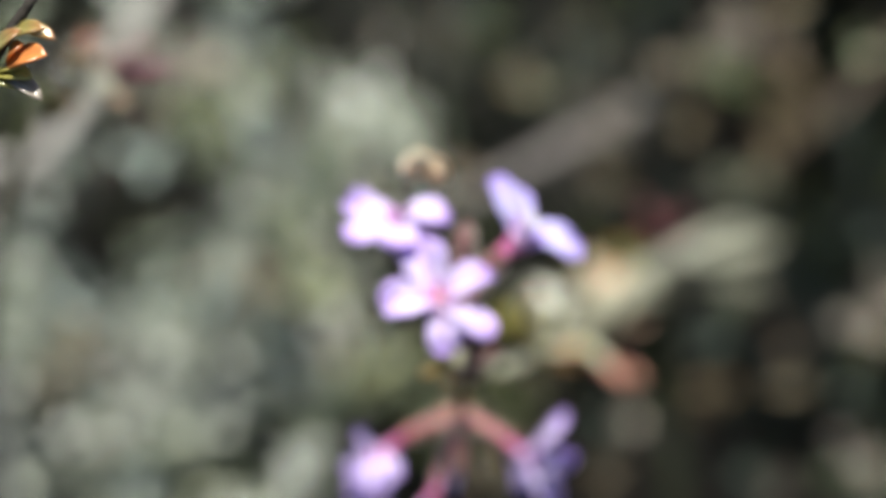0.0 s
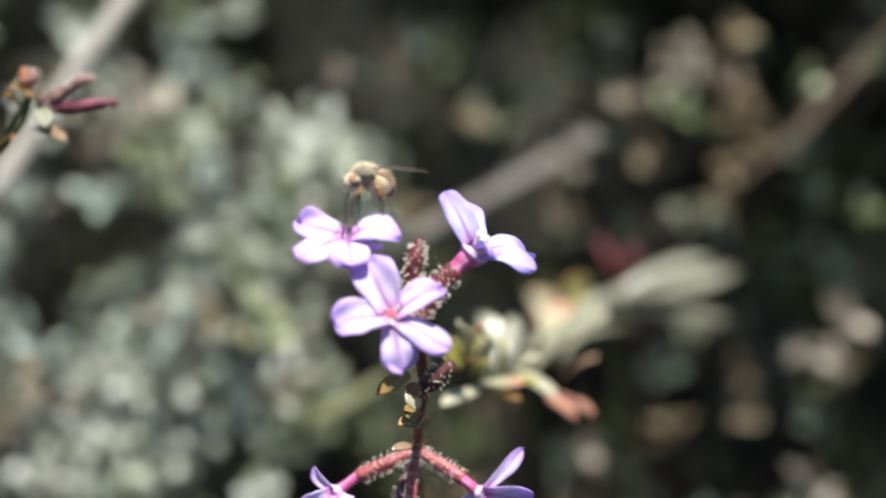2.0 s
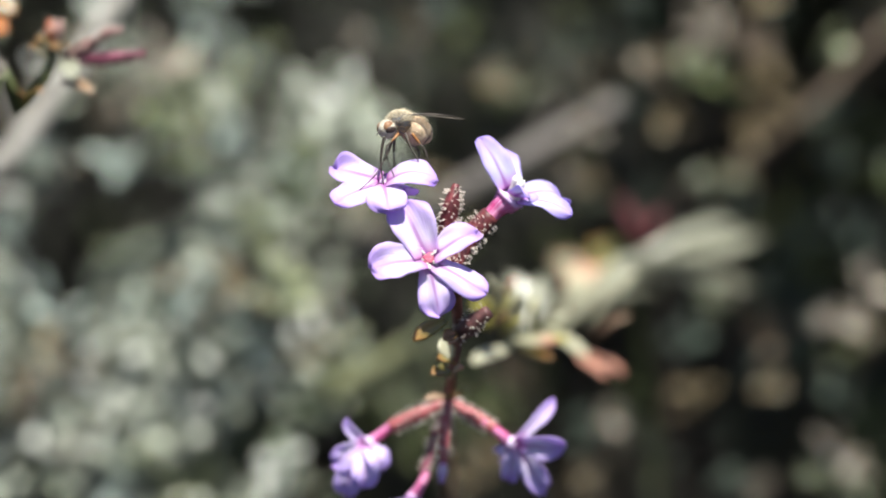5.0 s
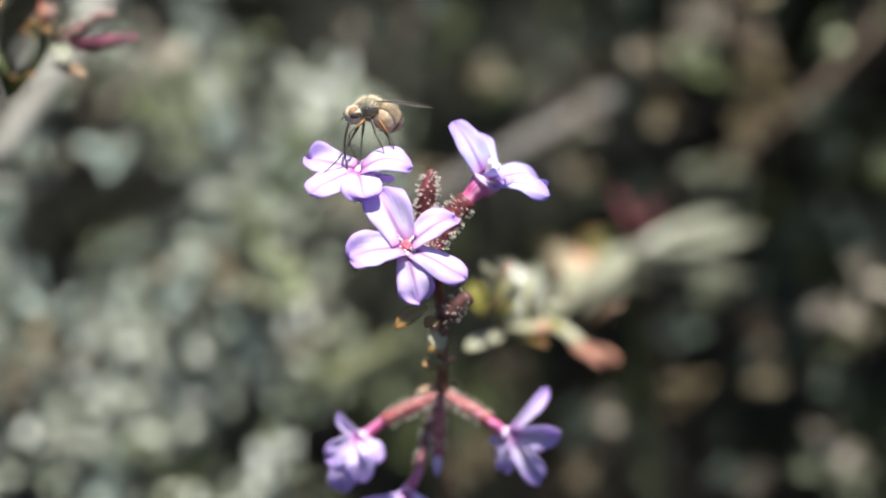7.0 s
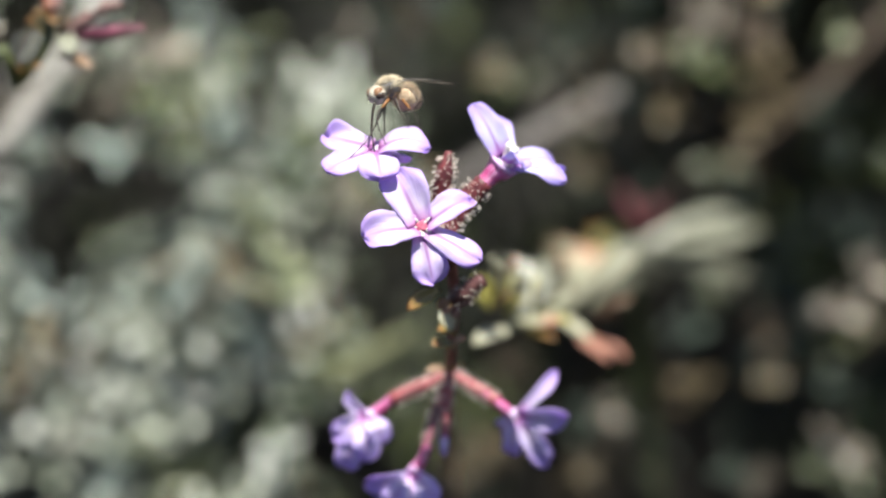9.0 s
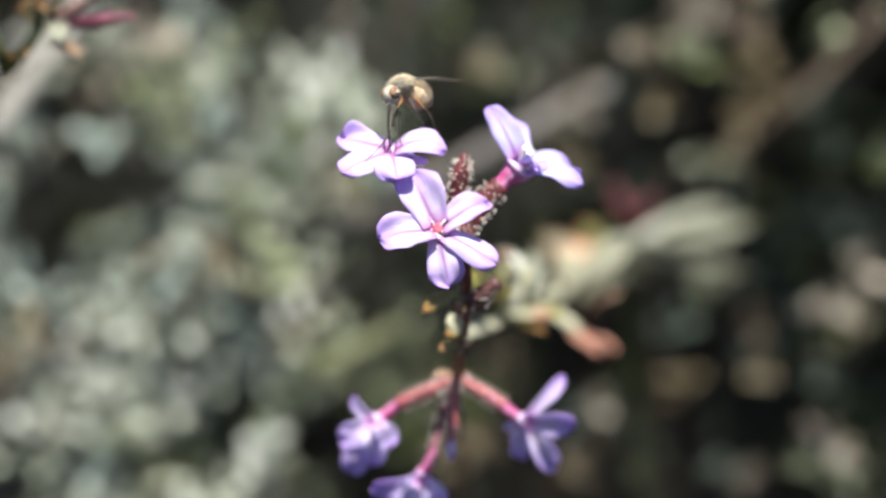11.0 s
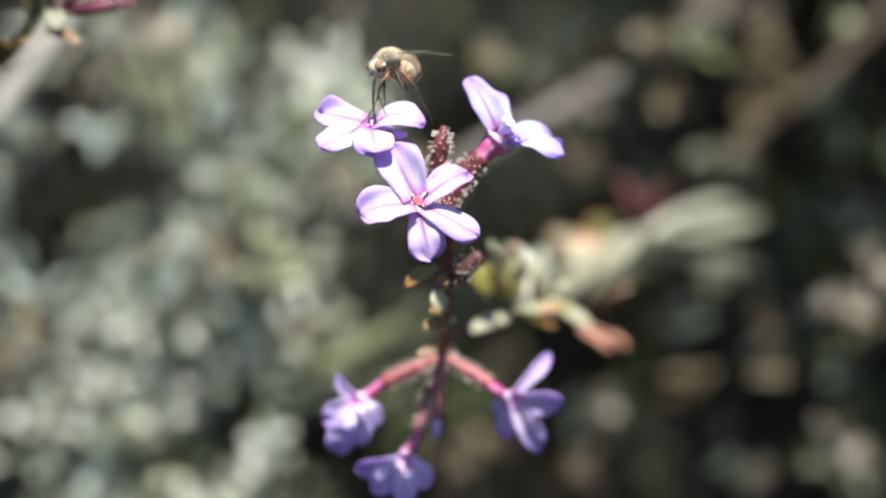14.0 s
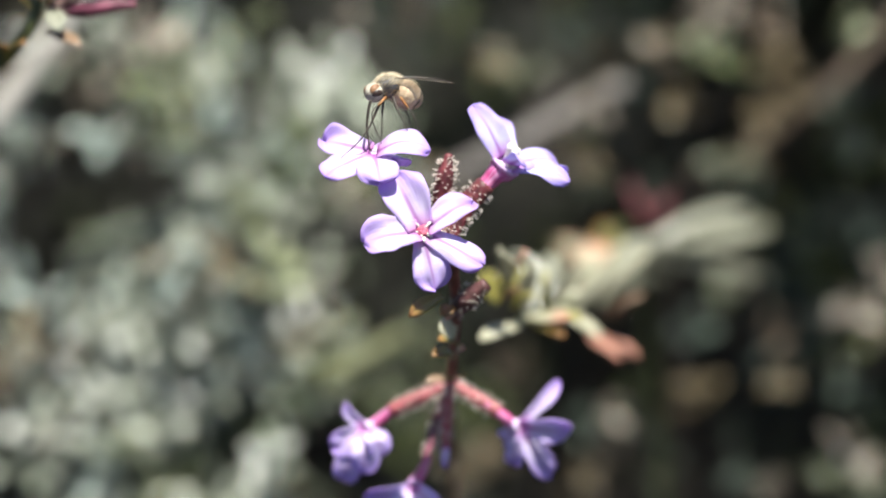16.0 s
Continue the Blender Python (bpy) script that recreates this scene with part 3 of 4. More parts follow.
# crown added above the view to keep sun off the right side
shrub("evergreen_shrub", "added unseen evergreen shrub whose crown shades the twigs below", 9,
      scatter(17, 360, 720, 2300, -620, -110, 430, 1000), [(SHADE_LEAF, 3), (OLIVE, 1)], BARK_DARK, leaf=0.026, length=0.08, pairs=7)
shrub("evergreen_shrub", "added filler shrub of shade-dark, olive and teal leaves", 14, scatter(23, 130, 660, 1600, -100, 950, 470, 800), [(SHADE_LEAF, 6), (OLIVE, 2), (TEAL_LEAF, 2), (TAN_LEAF, 1)], BARK_DARK, leaf=0.013, length=0.05)
# second crown added above the view, to shade the leaves far left
shrub("evergreen_shrub", "added unseen evergreen crown that shades the far sage", 15, scatter(27, 270, -1000, 760, -640, -170, 560, 1000), [(SHADE_LEAF, 3), (OLIVE, 1)], BARK_DARK, leaf=0.026, length=0.08, pairs=7)
# shoots placed at spots of the camera's view, their lit tone put into the leaves; the last number picks the leaf's
# colour
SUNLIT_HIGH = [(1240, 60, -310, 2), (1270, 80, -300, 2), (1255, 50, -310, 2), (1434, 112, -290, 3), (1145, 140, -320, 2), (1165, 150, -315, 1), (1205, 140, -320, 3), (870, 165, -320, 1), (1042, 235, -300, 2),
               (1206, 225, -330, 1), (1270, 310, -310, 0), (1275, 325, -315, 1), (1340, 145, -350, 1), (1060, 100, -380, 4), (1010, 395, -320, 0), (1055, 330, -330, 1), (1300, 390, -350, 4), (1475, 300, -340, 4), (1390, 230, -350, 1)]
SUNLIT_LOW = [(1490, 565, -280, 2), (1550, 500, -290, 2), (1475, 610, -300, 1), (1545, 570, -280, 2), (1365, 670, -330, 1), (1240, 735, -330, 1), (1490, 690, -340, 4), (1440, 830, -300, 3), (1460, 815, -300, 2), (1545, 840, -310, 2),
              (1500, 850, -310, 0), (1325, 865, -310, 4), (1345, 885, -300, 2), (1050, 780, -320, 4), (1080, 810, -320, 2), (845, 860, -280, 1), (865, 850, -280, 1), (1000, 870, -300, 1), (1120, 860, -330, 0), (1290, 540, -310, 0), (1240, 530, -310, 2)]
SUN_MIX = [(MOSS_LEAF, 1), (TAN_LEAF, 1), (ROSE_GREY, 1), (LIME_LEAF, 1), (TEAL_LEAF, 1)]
shrub("evergreen_shrub", "dark shrub with a few shoots paled as if sunlit", 6, SUNLIT_HIGH, SUN_MIX, BARK_DARK, leaf=0.0078, length=0.009, pairs=2)
shrub("evergreen_shrub", "low dark shrub with tan and pale shoots toned as if sunlit", 16, SUNLIT_LOW, SUN_MIX, BARK_DARK, leaf=0.0078, length=0.009, pairs=2)
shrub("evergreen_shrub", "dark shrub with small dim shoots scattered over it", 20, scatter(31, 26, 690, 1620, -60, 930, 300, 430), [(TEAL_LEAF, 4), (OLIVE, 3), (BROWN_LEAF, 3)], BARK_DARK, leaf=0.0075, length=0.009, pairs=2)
# shoots at mostly dim spots of the camera's view, toned the same way
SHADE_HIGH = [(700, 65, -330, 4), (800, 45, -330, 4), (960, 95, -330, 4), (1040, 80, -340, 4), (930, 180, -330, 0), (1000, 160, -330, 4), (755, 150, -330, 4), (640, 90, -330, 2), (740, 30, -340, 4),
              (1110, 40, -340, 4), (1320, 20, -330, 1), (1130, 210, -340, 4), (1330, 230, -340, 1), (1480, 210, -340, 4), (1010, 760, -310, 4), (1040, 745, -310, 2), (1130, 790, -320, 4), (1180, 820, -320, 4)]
shrub("evergreen_shrub", "teal-green shrub with small shoots toned to fit the view", 18, SHADE_HIGH, SUN_MIX, BARK_DARK, leaf=0.0078, length=0.009, pairs=2)
# shoots set at bright spots of the camera's view, with paler leaves
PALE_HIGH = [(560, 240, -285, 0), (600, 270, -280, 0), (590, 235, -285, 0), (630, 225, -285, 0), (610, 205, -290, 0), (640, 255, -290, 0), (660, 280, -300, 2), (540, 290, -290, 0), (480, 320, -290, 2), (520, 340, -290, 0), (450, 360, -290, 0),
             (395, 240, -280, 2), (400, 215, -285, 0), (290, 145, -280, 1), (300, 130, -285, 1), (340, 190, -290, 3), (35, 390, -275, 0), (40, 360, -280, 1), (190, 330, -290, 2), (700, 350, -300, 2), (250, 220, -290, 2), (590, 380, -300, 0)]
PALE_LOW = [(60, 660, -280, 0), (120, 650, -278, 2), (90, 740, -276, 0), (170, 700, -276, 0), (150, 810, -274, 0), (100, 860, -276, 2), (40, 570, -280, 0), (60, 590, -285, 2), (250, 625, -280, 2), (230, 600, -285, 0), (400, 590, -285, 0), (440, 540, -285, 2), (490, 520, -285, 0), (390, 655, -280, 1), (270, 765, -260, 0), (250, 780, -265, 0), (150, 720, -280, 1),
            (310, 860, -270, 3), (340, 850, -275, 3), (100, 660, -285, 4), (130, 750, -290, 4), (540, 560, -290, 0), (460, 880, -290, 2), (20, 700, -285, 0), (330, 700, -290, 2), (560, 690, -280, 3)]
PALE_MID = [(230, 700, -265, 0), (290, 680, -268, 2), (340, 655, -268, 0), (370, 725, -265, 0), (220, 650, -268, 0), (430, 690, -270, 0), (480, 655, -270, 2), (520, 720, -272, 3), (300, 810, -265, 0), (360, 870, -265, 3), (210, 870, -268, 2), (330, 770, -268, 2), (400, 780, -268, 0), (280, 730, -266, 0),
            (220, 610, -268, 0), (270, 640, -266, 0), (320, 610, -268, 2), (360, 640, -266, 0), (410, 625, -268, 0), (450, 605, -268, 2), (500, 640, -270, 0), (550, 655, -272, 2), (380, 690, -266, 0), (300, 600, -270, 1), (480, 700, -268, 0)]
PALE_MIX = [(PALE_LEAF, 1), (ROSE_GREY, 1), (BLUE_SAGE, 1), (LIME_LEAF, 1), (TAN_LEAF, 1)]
shrub("sage_shrub", "sage shrub with felted shoots paled as if sunlit", 10, PALE_HIGH, PALE_MIX, BARK_DARK, leaf=0.0095, length=0.014, pairs=3)
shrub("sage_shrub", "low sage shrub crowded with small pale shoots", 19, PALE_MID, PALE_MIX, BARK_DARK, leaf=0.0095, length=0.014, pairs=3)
shrub("sage_shrub", "low sage shrub with felted shoots whitened as if sunlit", 17, PALE_LOW, PALE_MIX, BARK_DARK, leaf=0.0095, length=0.014, pairs=3)


def twig(name, label, points, radii, mat, category="twig"):
    """A bare woody or green shoot that runs down to the ground."""
    line = [vp(*p) for p in points]
    foot = Vector((line[0].x, line[0].y + 0.02, -0.03))
    thing = new(name)
    thing.location = (foot.x, foot.y, 0)
    tagged(thing, label, category)
    part("stalk", sweep([foot, line[0].lerp(foot, 0.5) + Vector((0.01, 0.01, 0))] + line, [radii[0]] * 3 + list(radii), 26, 9, rough=0.25), mat, thing)
    for k, f in enumerate((0.35, 0.7)):
        n = len(line) - 1
        p = line[int(f * n)].lerp(line[min(n, int(f * n) + 1)], 0.5)
        d = Vector((0.6 if k else -0.6, 0.3, 0.7)).normalized()
        part("side_twig", sweep([p, p + d * 0.007, p + d * 0.015 + Vector((0.002, 0, 0.003))], [radii[-1] * 0.4, radii[-1] * 0.3, radii[-1] * 0.2], 8, 6, rough=0.2), mat, thing)
    return thing


twig("dry_twig", "pale grey dry twig rising through the shrubs", [(-120, 420, -205), (0, 262, -205), (80, 152, -210), (190, -10, -220), (260, -110, -230)], [0.0026, 0.0025, 0.0024, 0.0022], BARK)
twig("dry_twig", "weathered grey twig crossing behind the flowers", [(300, 640, -330), (640, 420, -310), (800, 325, -300), (1000, 215, -300), (1095, 162, -305)], [0.0024, 0.0024, 0.0025, 0.0025, 0.0018], BARK_MID)
twig("dry_twig", "brownish grey twig among dark leaves", [(1180, 420, -330), (1330, 270, -320), (1430, 180, -310), (1540, 65, -330), (1660, -60, -330)], [0.001, 0.0012, 0.0013, 0.0013, 0.0012], BARK_BROWN)
twig("green_stalk", "straight pale green stalk among the shrubs", [(-60, 1058, -290), (240, 886, -275), (450, 756, -270), (620, 650, -262), (715, 594, -280)], [0.0021, 0.0021, 0.0021, 0.0021, 0.0014], STRAW, "stalk")
twig("green_stalk", "broad pale sage-coloured stalk leaning through the shrubs", [(150, 560, -330), (340, 405, -300), (480, 298, -290), (600, 205, -290), (655, 160, -300)], [0.0024, 0.0028, 0.0034, 0.0034, 0.001], PALE_STALK, "stalk")


def surround():
    """More of the same shrubs on all sides."""
    rng = random.Random(77)
    kinds = [o for o in scene.objects if o.parent is None and o.name.startswith(("sage_shrub", "evergreen_shrub"))][2:6]
    for k in range(14):
        a, r = rng.uniform(0, 2 * math.pi), rng.uniform(1.0, 4.5)
        x, y = r * math.sin(a), r * math.cos(a)
        bearing = math.degrees(math.atan2(x, y + 0.47))
        if abs(bearing) < 12 and y < 0.9 or (y < 0 and abs(x) < 0.6 and r < 1.4):
            continue
        tagged(copy_thing(kinds[k % len(kinds)], pose(x, y, 0, 0, 0, rng.uniform(0, 360))), group="shrubs around")
    # the thicket goes on at both sides and behind
    for k, (x, y) in enumerate(((-0.62, 0.55), (0.66, 0.62), (-0.85, 0.95), (0.92, 1.05), (-0.35, 1.30), (0.30, 1.38), (-0.95, 0.30), (1.0, 0.35))):
        tagged(copy_thing(kinds[k % len(kinds)], pose(x, y, 0, 0, 0, rng.uniform(0, 360))), group="shrubs around")


surround()

# ---- leafy shoot just behind the flowers ----
def felted_shoot():
    bend = vp(1110, 455, -246)
    thing = new("felted_shoot")
    foot = Vector((bend.x + 0.02, bend.y + 0.04, 0))
    thing.location = foot
    tagged(thing, "shoot with pale felted leaves and rusty pink tips", "shoot")
    part("stalk", sweep([foot - Vector((0, 0, 0.03)), foot.lerp(bend, 0.6) + Vector((0.006, 0, 0)), bend, vp(1010, 530, -165), vp(971, 556, -119), vp(903, 573, -89)], [0.0009, 0.0009, 0.0008, 0.0008, 0.0007, 0.0005], 24, 8), GREEN_STEM, thing)
    leaves = [  # root, tip, width in mm, material
        ((1130, 440, -254), (1310, 368, -266), 3.7, SAGE_PALE), ((1115, 450, -248), (1290, 560, -290), 5.0, SAGE_PALE), ((1010, 500, -236), (985, 420, -260), 5.6, TIPPED_LEAF),
        ((1050, 520, -212), (1165, 515, -248), 5.6, SAGE_PALE), ((1090, 470, -242), (1210, 455, -272), 5.6, SAGE_PALE), ((1060, 480, -224), (1060, 400, -248), 4.6, BRACT),
        ((1120, 450, -248), (1330, 500, -300), 5.4, SAGE_PALE), ((1040, 500, -190), (1160, 420, -230), 4.0, SAGE_PALE),
        ((960, 560, -150), (900, 460, -155), 5.0, SAGE_PALE), ((985, 545, -160), (1060, 440, -175), 5.0, TIPPED_LEAF), ((930, 560, -140), (960, 470, -150), 4.6, SAGE_PALE), ((1060, 500, -190), (1130, 440, -200), 5.0, SAGE_PALE),
        ((870, 545, -95), (846, 490, -95), 3.4, YELLOW_LEAF), ((905, 540, -100), (885, 480, -100), 3.6, YELLOW_LEAF)]
    leaves += [((883, 510, -79), (876, 453, -73), 3.2, FELT_LEAF), ((886, 519, -84), (928, 469, -78), 2.8, TIPPED_LEAF), ((916, 563, -89), (944, 493, -83), 3.8, FELT_LEAF), ((874, 543, -79), (908, 532, -73), 2.2, ORANGE_LEAF),
               ((892, 554, -84), (930, 537, -78), 2.2, YELLOW_LEAF), ((906, 581, -84), (840, 625, -78), 4.2, FELT_LEAF), ((909, 571, -89), (990, 591, -83), 3.0, TIPPED_LEAF), ((916, 575, -89), (981, 601, -83), 2.4, OLIVE_BRACT),
               ((965, 558, -124), (1045, 469, -118), 4.2, FELT_LEAF), ((972, 552, -114), (1039, 618, -108), 3.8, FELT_LEAF), ((1027, 601, -119), (1073, 653, -113), 4.4, PINK_LEAF), ((1041, 598, -124), (1105, 642, -118), 4.0, PINK_LEAF),
               ((1054, 569, -124), (1120, 536, -118), 3.6, RUST_LEAF), ((949, 564, -94), (970, 497, -88), 3.2, YELLOW_LEAF), ((937, 573, -104), (1010, 524, -98), 3.6, FELT_LEAF), ((989, 571, -139), (1092, 489, -133), 4.6, FELT_LEAF),
               ((1038, 553, -159), (1141, 462, -153), 5.2, FELT_LEAF), ((959, 574, -94), (1005, 563, -88), 2.6, YELLOW_LEAF), ((997, 533, -159), (988, 451, -153), 4.4, PINK_LEAF), ((1021, 515, -179), (1037, 433, -173), 4.4, TIPPED_LEAF),
               ((923, 523, -94), (904, 466, -88), 3.2, FELT_LEAF)]
    rng = random.Random(5)
    for k, (a, b, w, mat) in enumerate(leaves):
        p, q = vp(*a), vp(*b)
        m = leaf_frame(q - p, way(rng.uniform(-0.4, 0.4), 0.95, rng.uniform(0.2, 0.7)))
        leaf = moved(blade((q - p).length, w * MM, 0.3, rng.uniform(-0.2, 0.7), 0.4, 0.15, rng.uniform(-0.6, 0.6), 0.55, 0.4, 0.12, k, 9, 6, 0.0005), Matrix.Translation(p) @ m.to_4x4())
        part("leaf", leaf, mat, thing)
    # a crimson bud cluster behind
    for a, b in (((1135, 410, -266), (1100, 335, -268)), ((1140, 405, -266), (1170, 355, -268))):
        part("bud", sweep([vp(*a), vp((a[0] + b[0]) / 2, (a[1] + b[1]) / 2, a[2]), vp(*b)], [0.0006, 0.0012, 0.0005], 9, 8, 0.1), CALYX, thing)


felted_shoot()


# ---- the flowering plant ----
def glands(rng, points, radii, n, size=1.0):
    """Stalked glands that stand off a calyx."""
    line = curve_points(points, 24)
    out = []
    for i in range(n):
        s = rng.uniform(0.03, 0.93)
        k = s * 23
        j = min(int(k), 22)
        p = line[j].lerp(line[j + 1], k - j)
        along = (line[j + 1] - line[j]).normalized()
        a = along.orthogonal().normalized()
        turn = rng.uniform(0, 2 * math.pi)
        d = (a * math.cos(turn) + along.cross(a) * math.sin(turn) + along * rng.uniform(-0.3, 0.3)).normalized()
        m = s * (len(radii) - 1)
        q = min(int(m), len(radii) - 2)
        r = radii[q] + (radii[q + 1] - radii[q]) * (m - q)
        tip = p + d * (r + rng.uniform(0.3, 0.8) * MM * size)
        out.append(sweep([p + d * r * 0.8, tip], [0.00006 * size, 0.00004 * size], 2, 3))
        out.append(ball(tip, [rng.uniform(0.09, 0.14) * MM * size] * 3, 4, 5))
    return out


def flower(plant, seed, throat, axis, petals, tube, tube_r, calyx, calyx_r, calyx_mat, label, up=None, hairs=150, mouth=1.0, anther=1.0, claw=0.5, rim=0.0005, mat=None):
    """A five-petalled flower: corolla tube, petals, red throat, anthers, and a calyx set with stalked glands.
    petals: (tip, width in mm, which way the face looks, arch, fold)."""
    rng = random.Random(seed)
    m = Matrix.Translation(throat) @ frame_of(axis, up or way(0, 1, 0)).to_4x4()
    head = part("flower", sweep([vp(*p) if len(p) == 3 and abs(p[0]) > 1 else p for p in tube] + [throat - axis * 0.0012, throat - axis * 0.0001], [r * MM for r in tube_r], 16, 12, 0.05), TUBE, plant, label, at=throat)
    for k, (tip, w, face, arch, fold) in enumerate(petals):
        end = vp(*tip)
        root = throat + (end - throat).normalized() * rim
        part("petal", petal(root, end, w * MM, way(*face), arch, fold, claw, seed * 5 + k), mat or PETAL, head)
    if mouth == 1.0:
        for k in range(5):
            lobe = moved(blade(rng.uniform(0.0009, 0.0013), 0.0011, 0.8, 0.3, 0.2, rng.uniform(-0.15, 0.1), 0, 0.4, 0.2, 0.1, seed + k, 6, 5, 0.00012), m @ Matrix.Rotation(radians(72 * k + 36 + rng.uniform(-8, 8)), 4, "Z") @ Matrix.Translation((-0.0001, 0, 0.0004)))
            part("throat_lobe", lobe, THROAT, head)
    for k in range(5):
        a = 2 * math.pi * k / 5 + 0.5
        foot = m @ Vector((math.cos(a) * 0.0005, math.sin(a) * 0.0005, -0.0003))
        tip = m @ Vector((math.cos(a) * 0.0009 * mouth, math.sin(a) * 0.0009 * mouth, (0.0004 + 0.0009 * rng.random()) * anther - 0.0004))
        part("anther", sweep([foot, foot.lerp(tip, 0.6), tip], [0.0001, 0.00012 * anther, 0.00025 * anther, 0.0001], 9, 6), ANTHER, head)
    # small pale scales round an open throat
    for k in range(5 if mouth == 1.0 else 0):
        scale = moved(blade(rng.uniform(0.0006, 0.0012), rng.uniform(0.0003, 0.0006), 0.5, 0.8, 0.3, rng.uniform(0.3, 0.9), 0, 0.5, 0.3, 0.2, k, 5, 4, 0.0001), m @ Matrix.Rotation(radians(72 * k + rng.uniform(20, 50)), 4, "Z") @ Matrix.Translation((rng.uniform(0.0005, 0.001), 0, 0.0002)))
        part("scale", scale, ANTHER, head)
    line = [vp(*p) for p in calyx]
    radii = [r * MM for r in calyx_r]
    part("calyx", sweep(line, radii, 18, 15, 0.06, 5), calyx_mat, head)
    tagged(part("gland_hairs", glands(rng, line, radii, hairs), GLAND, head), "pale stalked glands", kind="stuff")
    return head


def lone_calyx(plant, seed, points, radii, mat, label, tip=None, hairs=150):
    rng = random.Random(seed)
    line = [vp(*p) for p in points]
    radii = [r * MM for r in radii]
    body = part("bud", sweep(line, radii, 18, 15, 0.06, 5), mat, plant, label, at=line[0])
    tagged(part("gland_hairs", glands(rng, line, radii, hairs), GLAND, body), "pale stalked glands", kind="stuff")
    if tip:
        part("closed_petals", sweep([vp(*p) for p in tip], [0.0007, 0.0009, 0.0003], 10, 9, 0.15), PETAL, body)
    return body


def bract(plant, root, tip, width, mat=None, face=None, curl=0.4):
    p, q = vp(*root), vp(*tip)
    m = leaf_frame(q - p, face or way(0.1, 0.8, 0.6))
    leaf = moved(blade((q - p).length, width * MM, 0.4, curl, 0.45, 0.15, 0.1, 0.5, 0.5, 0.05, root[0], 9, 6, 0.0003), Matrix.Translation(p) @ m.to_4x4())
    return part("bract", leaf, mat or BRACT, plant, at=p)


FOOT = Vector((-0.004, 0.12, 0.0))
plant = new("plumbago_plant")
plant.location = FOOT
tagged(plant, "flowering plumbago stem with lilac blooms and sticky calyces", "wildflower")

lower_stem = [FOOT - Vector((0, 0, 0.03)), FOOT + Vector((0.004, -0.015, 0.12)), FOOT + Vector((0.002, -0.03, 0.26)), vp(798, 960, -185), vp(800, 850, -150), vp(797, 745, -95), vp(795, 700, -60), vp(797, 655, -38)]
part("stem", sweep(lower_stem, [0.0016, 0.0015, 0.0013, 0.001, 0.0008, 0.0007, 0.0007, 0.0008], 40, 10, 0.08), STEM, plant)
upper_stem = part("upper_stem", sweep([vp(797, 660, -38), vp(800, 600, -29), vp(806, 540, -18), vp(800, 480, -9), vp(790, 420, -2)], [0.0008, 0.0007, 0.00075, 0.0009, 0.001], 20, 10, 0.08), STEM, plant, at=vp(797, 658, -38))
HEAD = []          # parts of the upper cluster, which sway together

HEAD.append(flower(plant, 1, vp(664, 264, 1), way(-0.10, 0.72, 0.68),
    [((579, 247, -2), 5.0, (-0.1, 0.6, 0.75), 0.10, 0.15), ((577, 306, 5), 5.6, (-0.25, 0.6, 0.75), 0.06, 0.05), ((674, 318, 7), 6.2, (0.0, 0.75, 0.65), 0.08, 0.05),
     ((763, 264, 2), 5.4, (0.1, 0.75, 0.65), 0.24, 0.1), ((706, 287, -4), 4.6, (0.4, 0.8, 0.3), 0.2, 0.2)],
    [(785, 400, -4), (740, 360, -4), (695, 312, -3)], [0.8, 0.85, 0.9, 1.0, 1.3], [(792, 425, -3), (770, 390, -4), (735, 350, -4)], [1.1, 1.3, 0.9], CALYX,
    "lilac bloom facing upwards, under the fly", mouth=0.8, anther=0.4, claw=0.62))
HEAD.append(flower(plant, 2, vp(893, 288, -6), way(0.66, 0.72, 0.2),
    [((833, 186, -6), 4.7, (0.50, 0.35, 0.78), 0.08, 0.3), ((1003, 322, -5), 3.4, (0.30, 0.75, 0.60), 0.10, -0.1), ((925, 296, 0), 3.4, (0.5, 0.8, 0.2), 0.2, 0.2),
     ((868, 205, -13), 4.6, (0.6, 0.5, 0.5), 0.1, 0.2), ((985, 306, -12), 4.6, (0.4, 0.8, 0.3), 0.2, 0.2)],
    [(810, 370, -4), (838, 341, -5), (862, 318, -6), (876, 304, -6)], [0.9, 1.05, 1.25, 1.6, 2.1, 2.5], [(793, 415, -3), (808, 380, -4), (828, 354, -5), (858, 322, -5)], [1.1, 1.5, 1.6, 1.45], CALYX,
    "lilac bloom seen from the side, tube pink", mouth=1.5, anther=3.0, claw=0.85, hairs=210, rim=0.0012, mat=PETAL_SKYLIT))
HEAD.append(flower(plant, 3, vp(746, 402, 5), way(-0.05, 0.22, 1.0),
    [((696, 300, 3), 6.8, (0.10, 0.20, 1.0), 0.06, 0.35), ((834, 352, 3), 5.0, (0.15, 0.55, 0.8), 0.12, 0.25), ((851, 464, 6), 4.8, (0.30, 0.25, 0.9), 0.06, -0.2),
     ((768, 506, 6), 5.5, (0.0, 0.15, 1.0), 0.05, -0.35), ((641, 420, 7), 5.9, (-0.20, 0.45, 0.9), 0.08, 0.3)],
    [(787, 425, -4), (775, 415, -1), (757, 405, 2)], [0.8, 0.85, 0.9, 1.0, 1.4], [(792, 450, -5), (782, 425, -3), (766, 410, 0)], [1.0, 1.3, 0.9], CALYX,
    "open lilac bloom with five petals and red throat", claw=0.6))
HEAD.append(lone_calyx(plant, 4, [(782, 400, -6), (781, 345, -5), (787, 305, -4), (795, 268, -4)], [1.1, 1.4, 1.3, 0.5], CALYX, "closed dark red bud with pale glands", hairs=230))
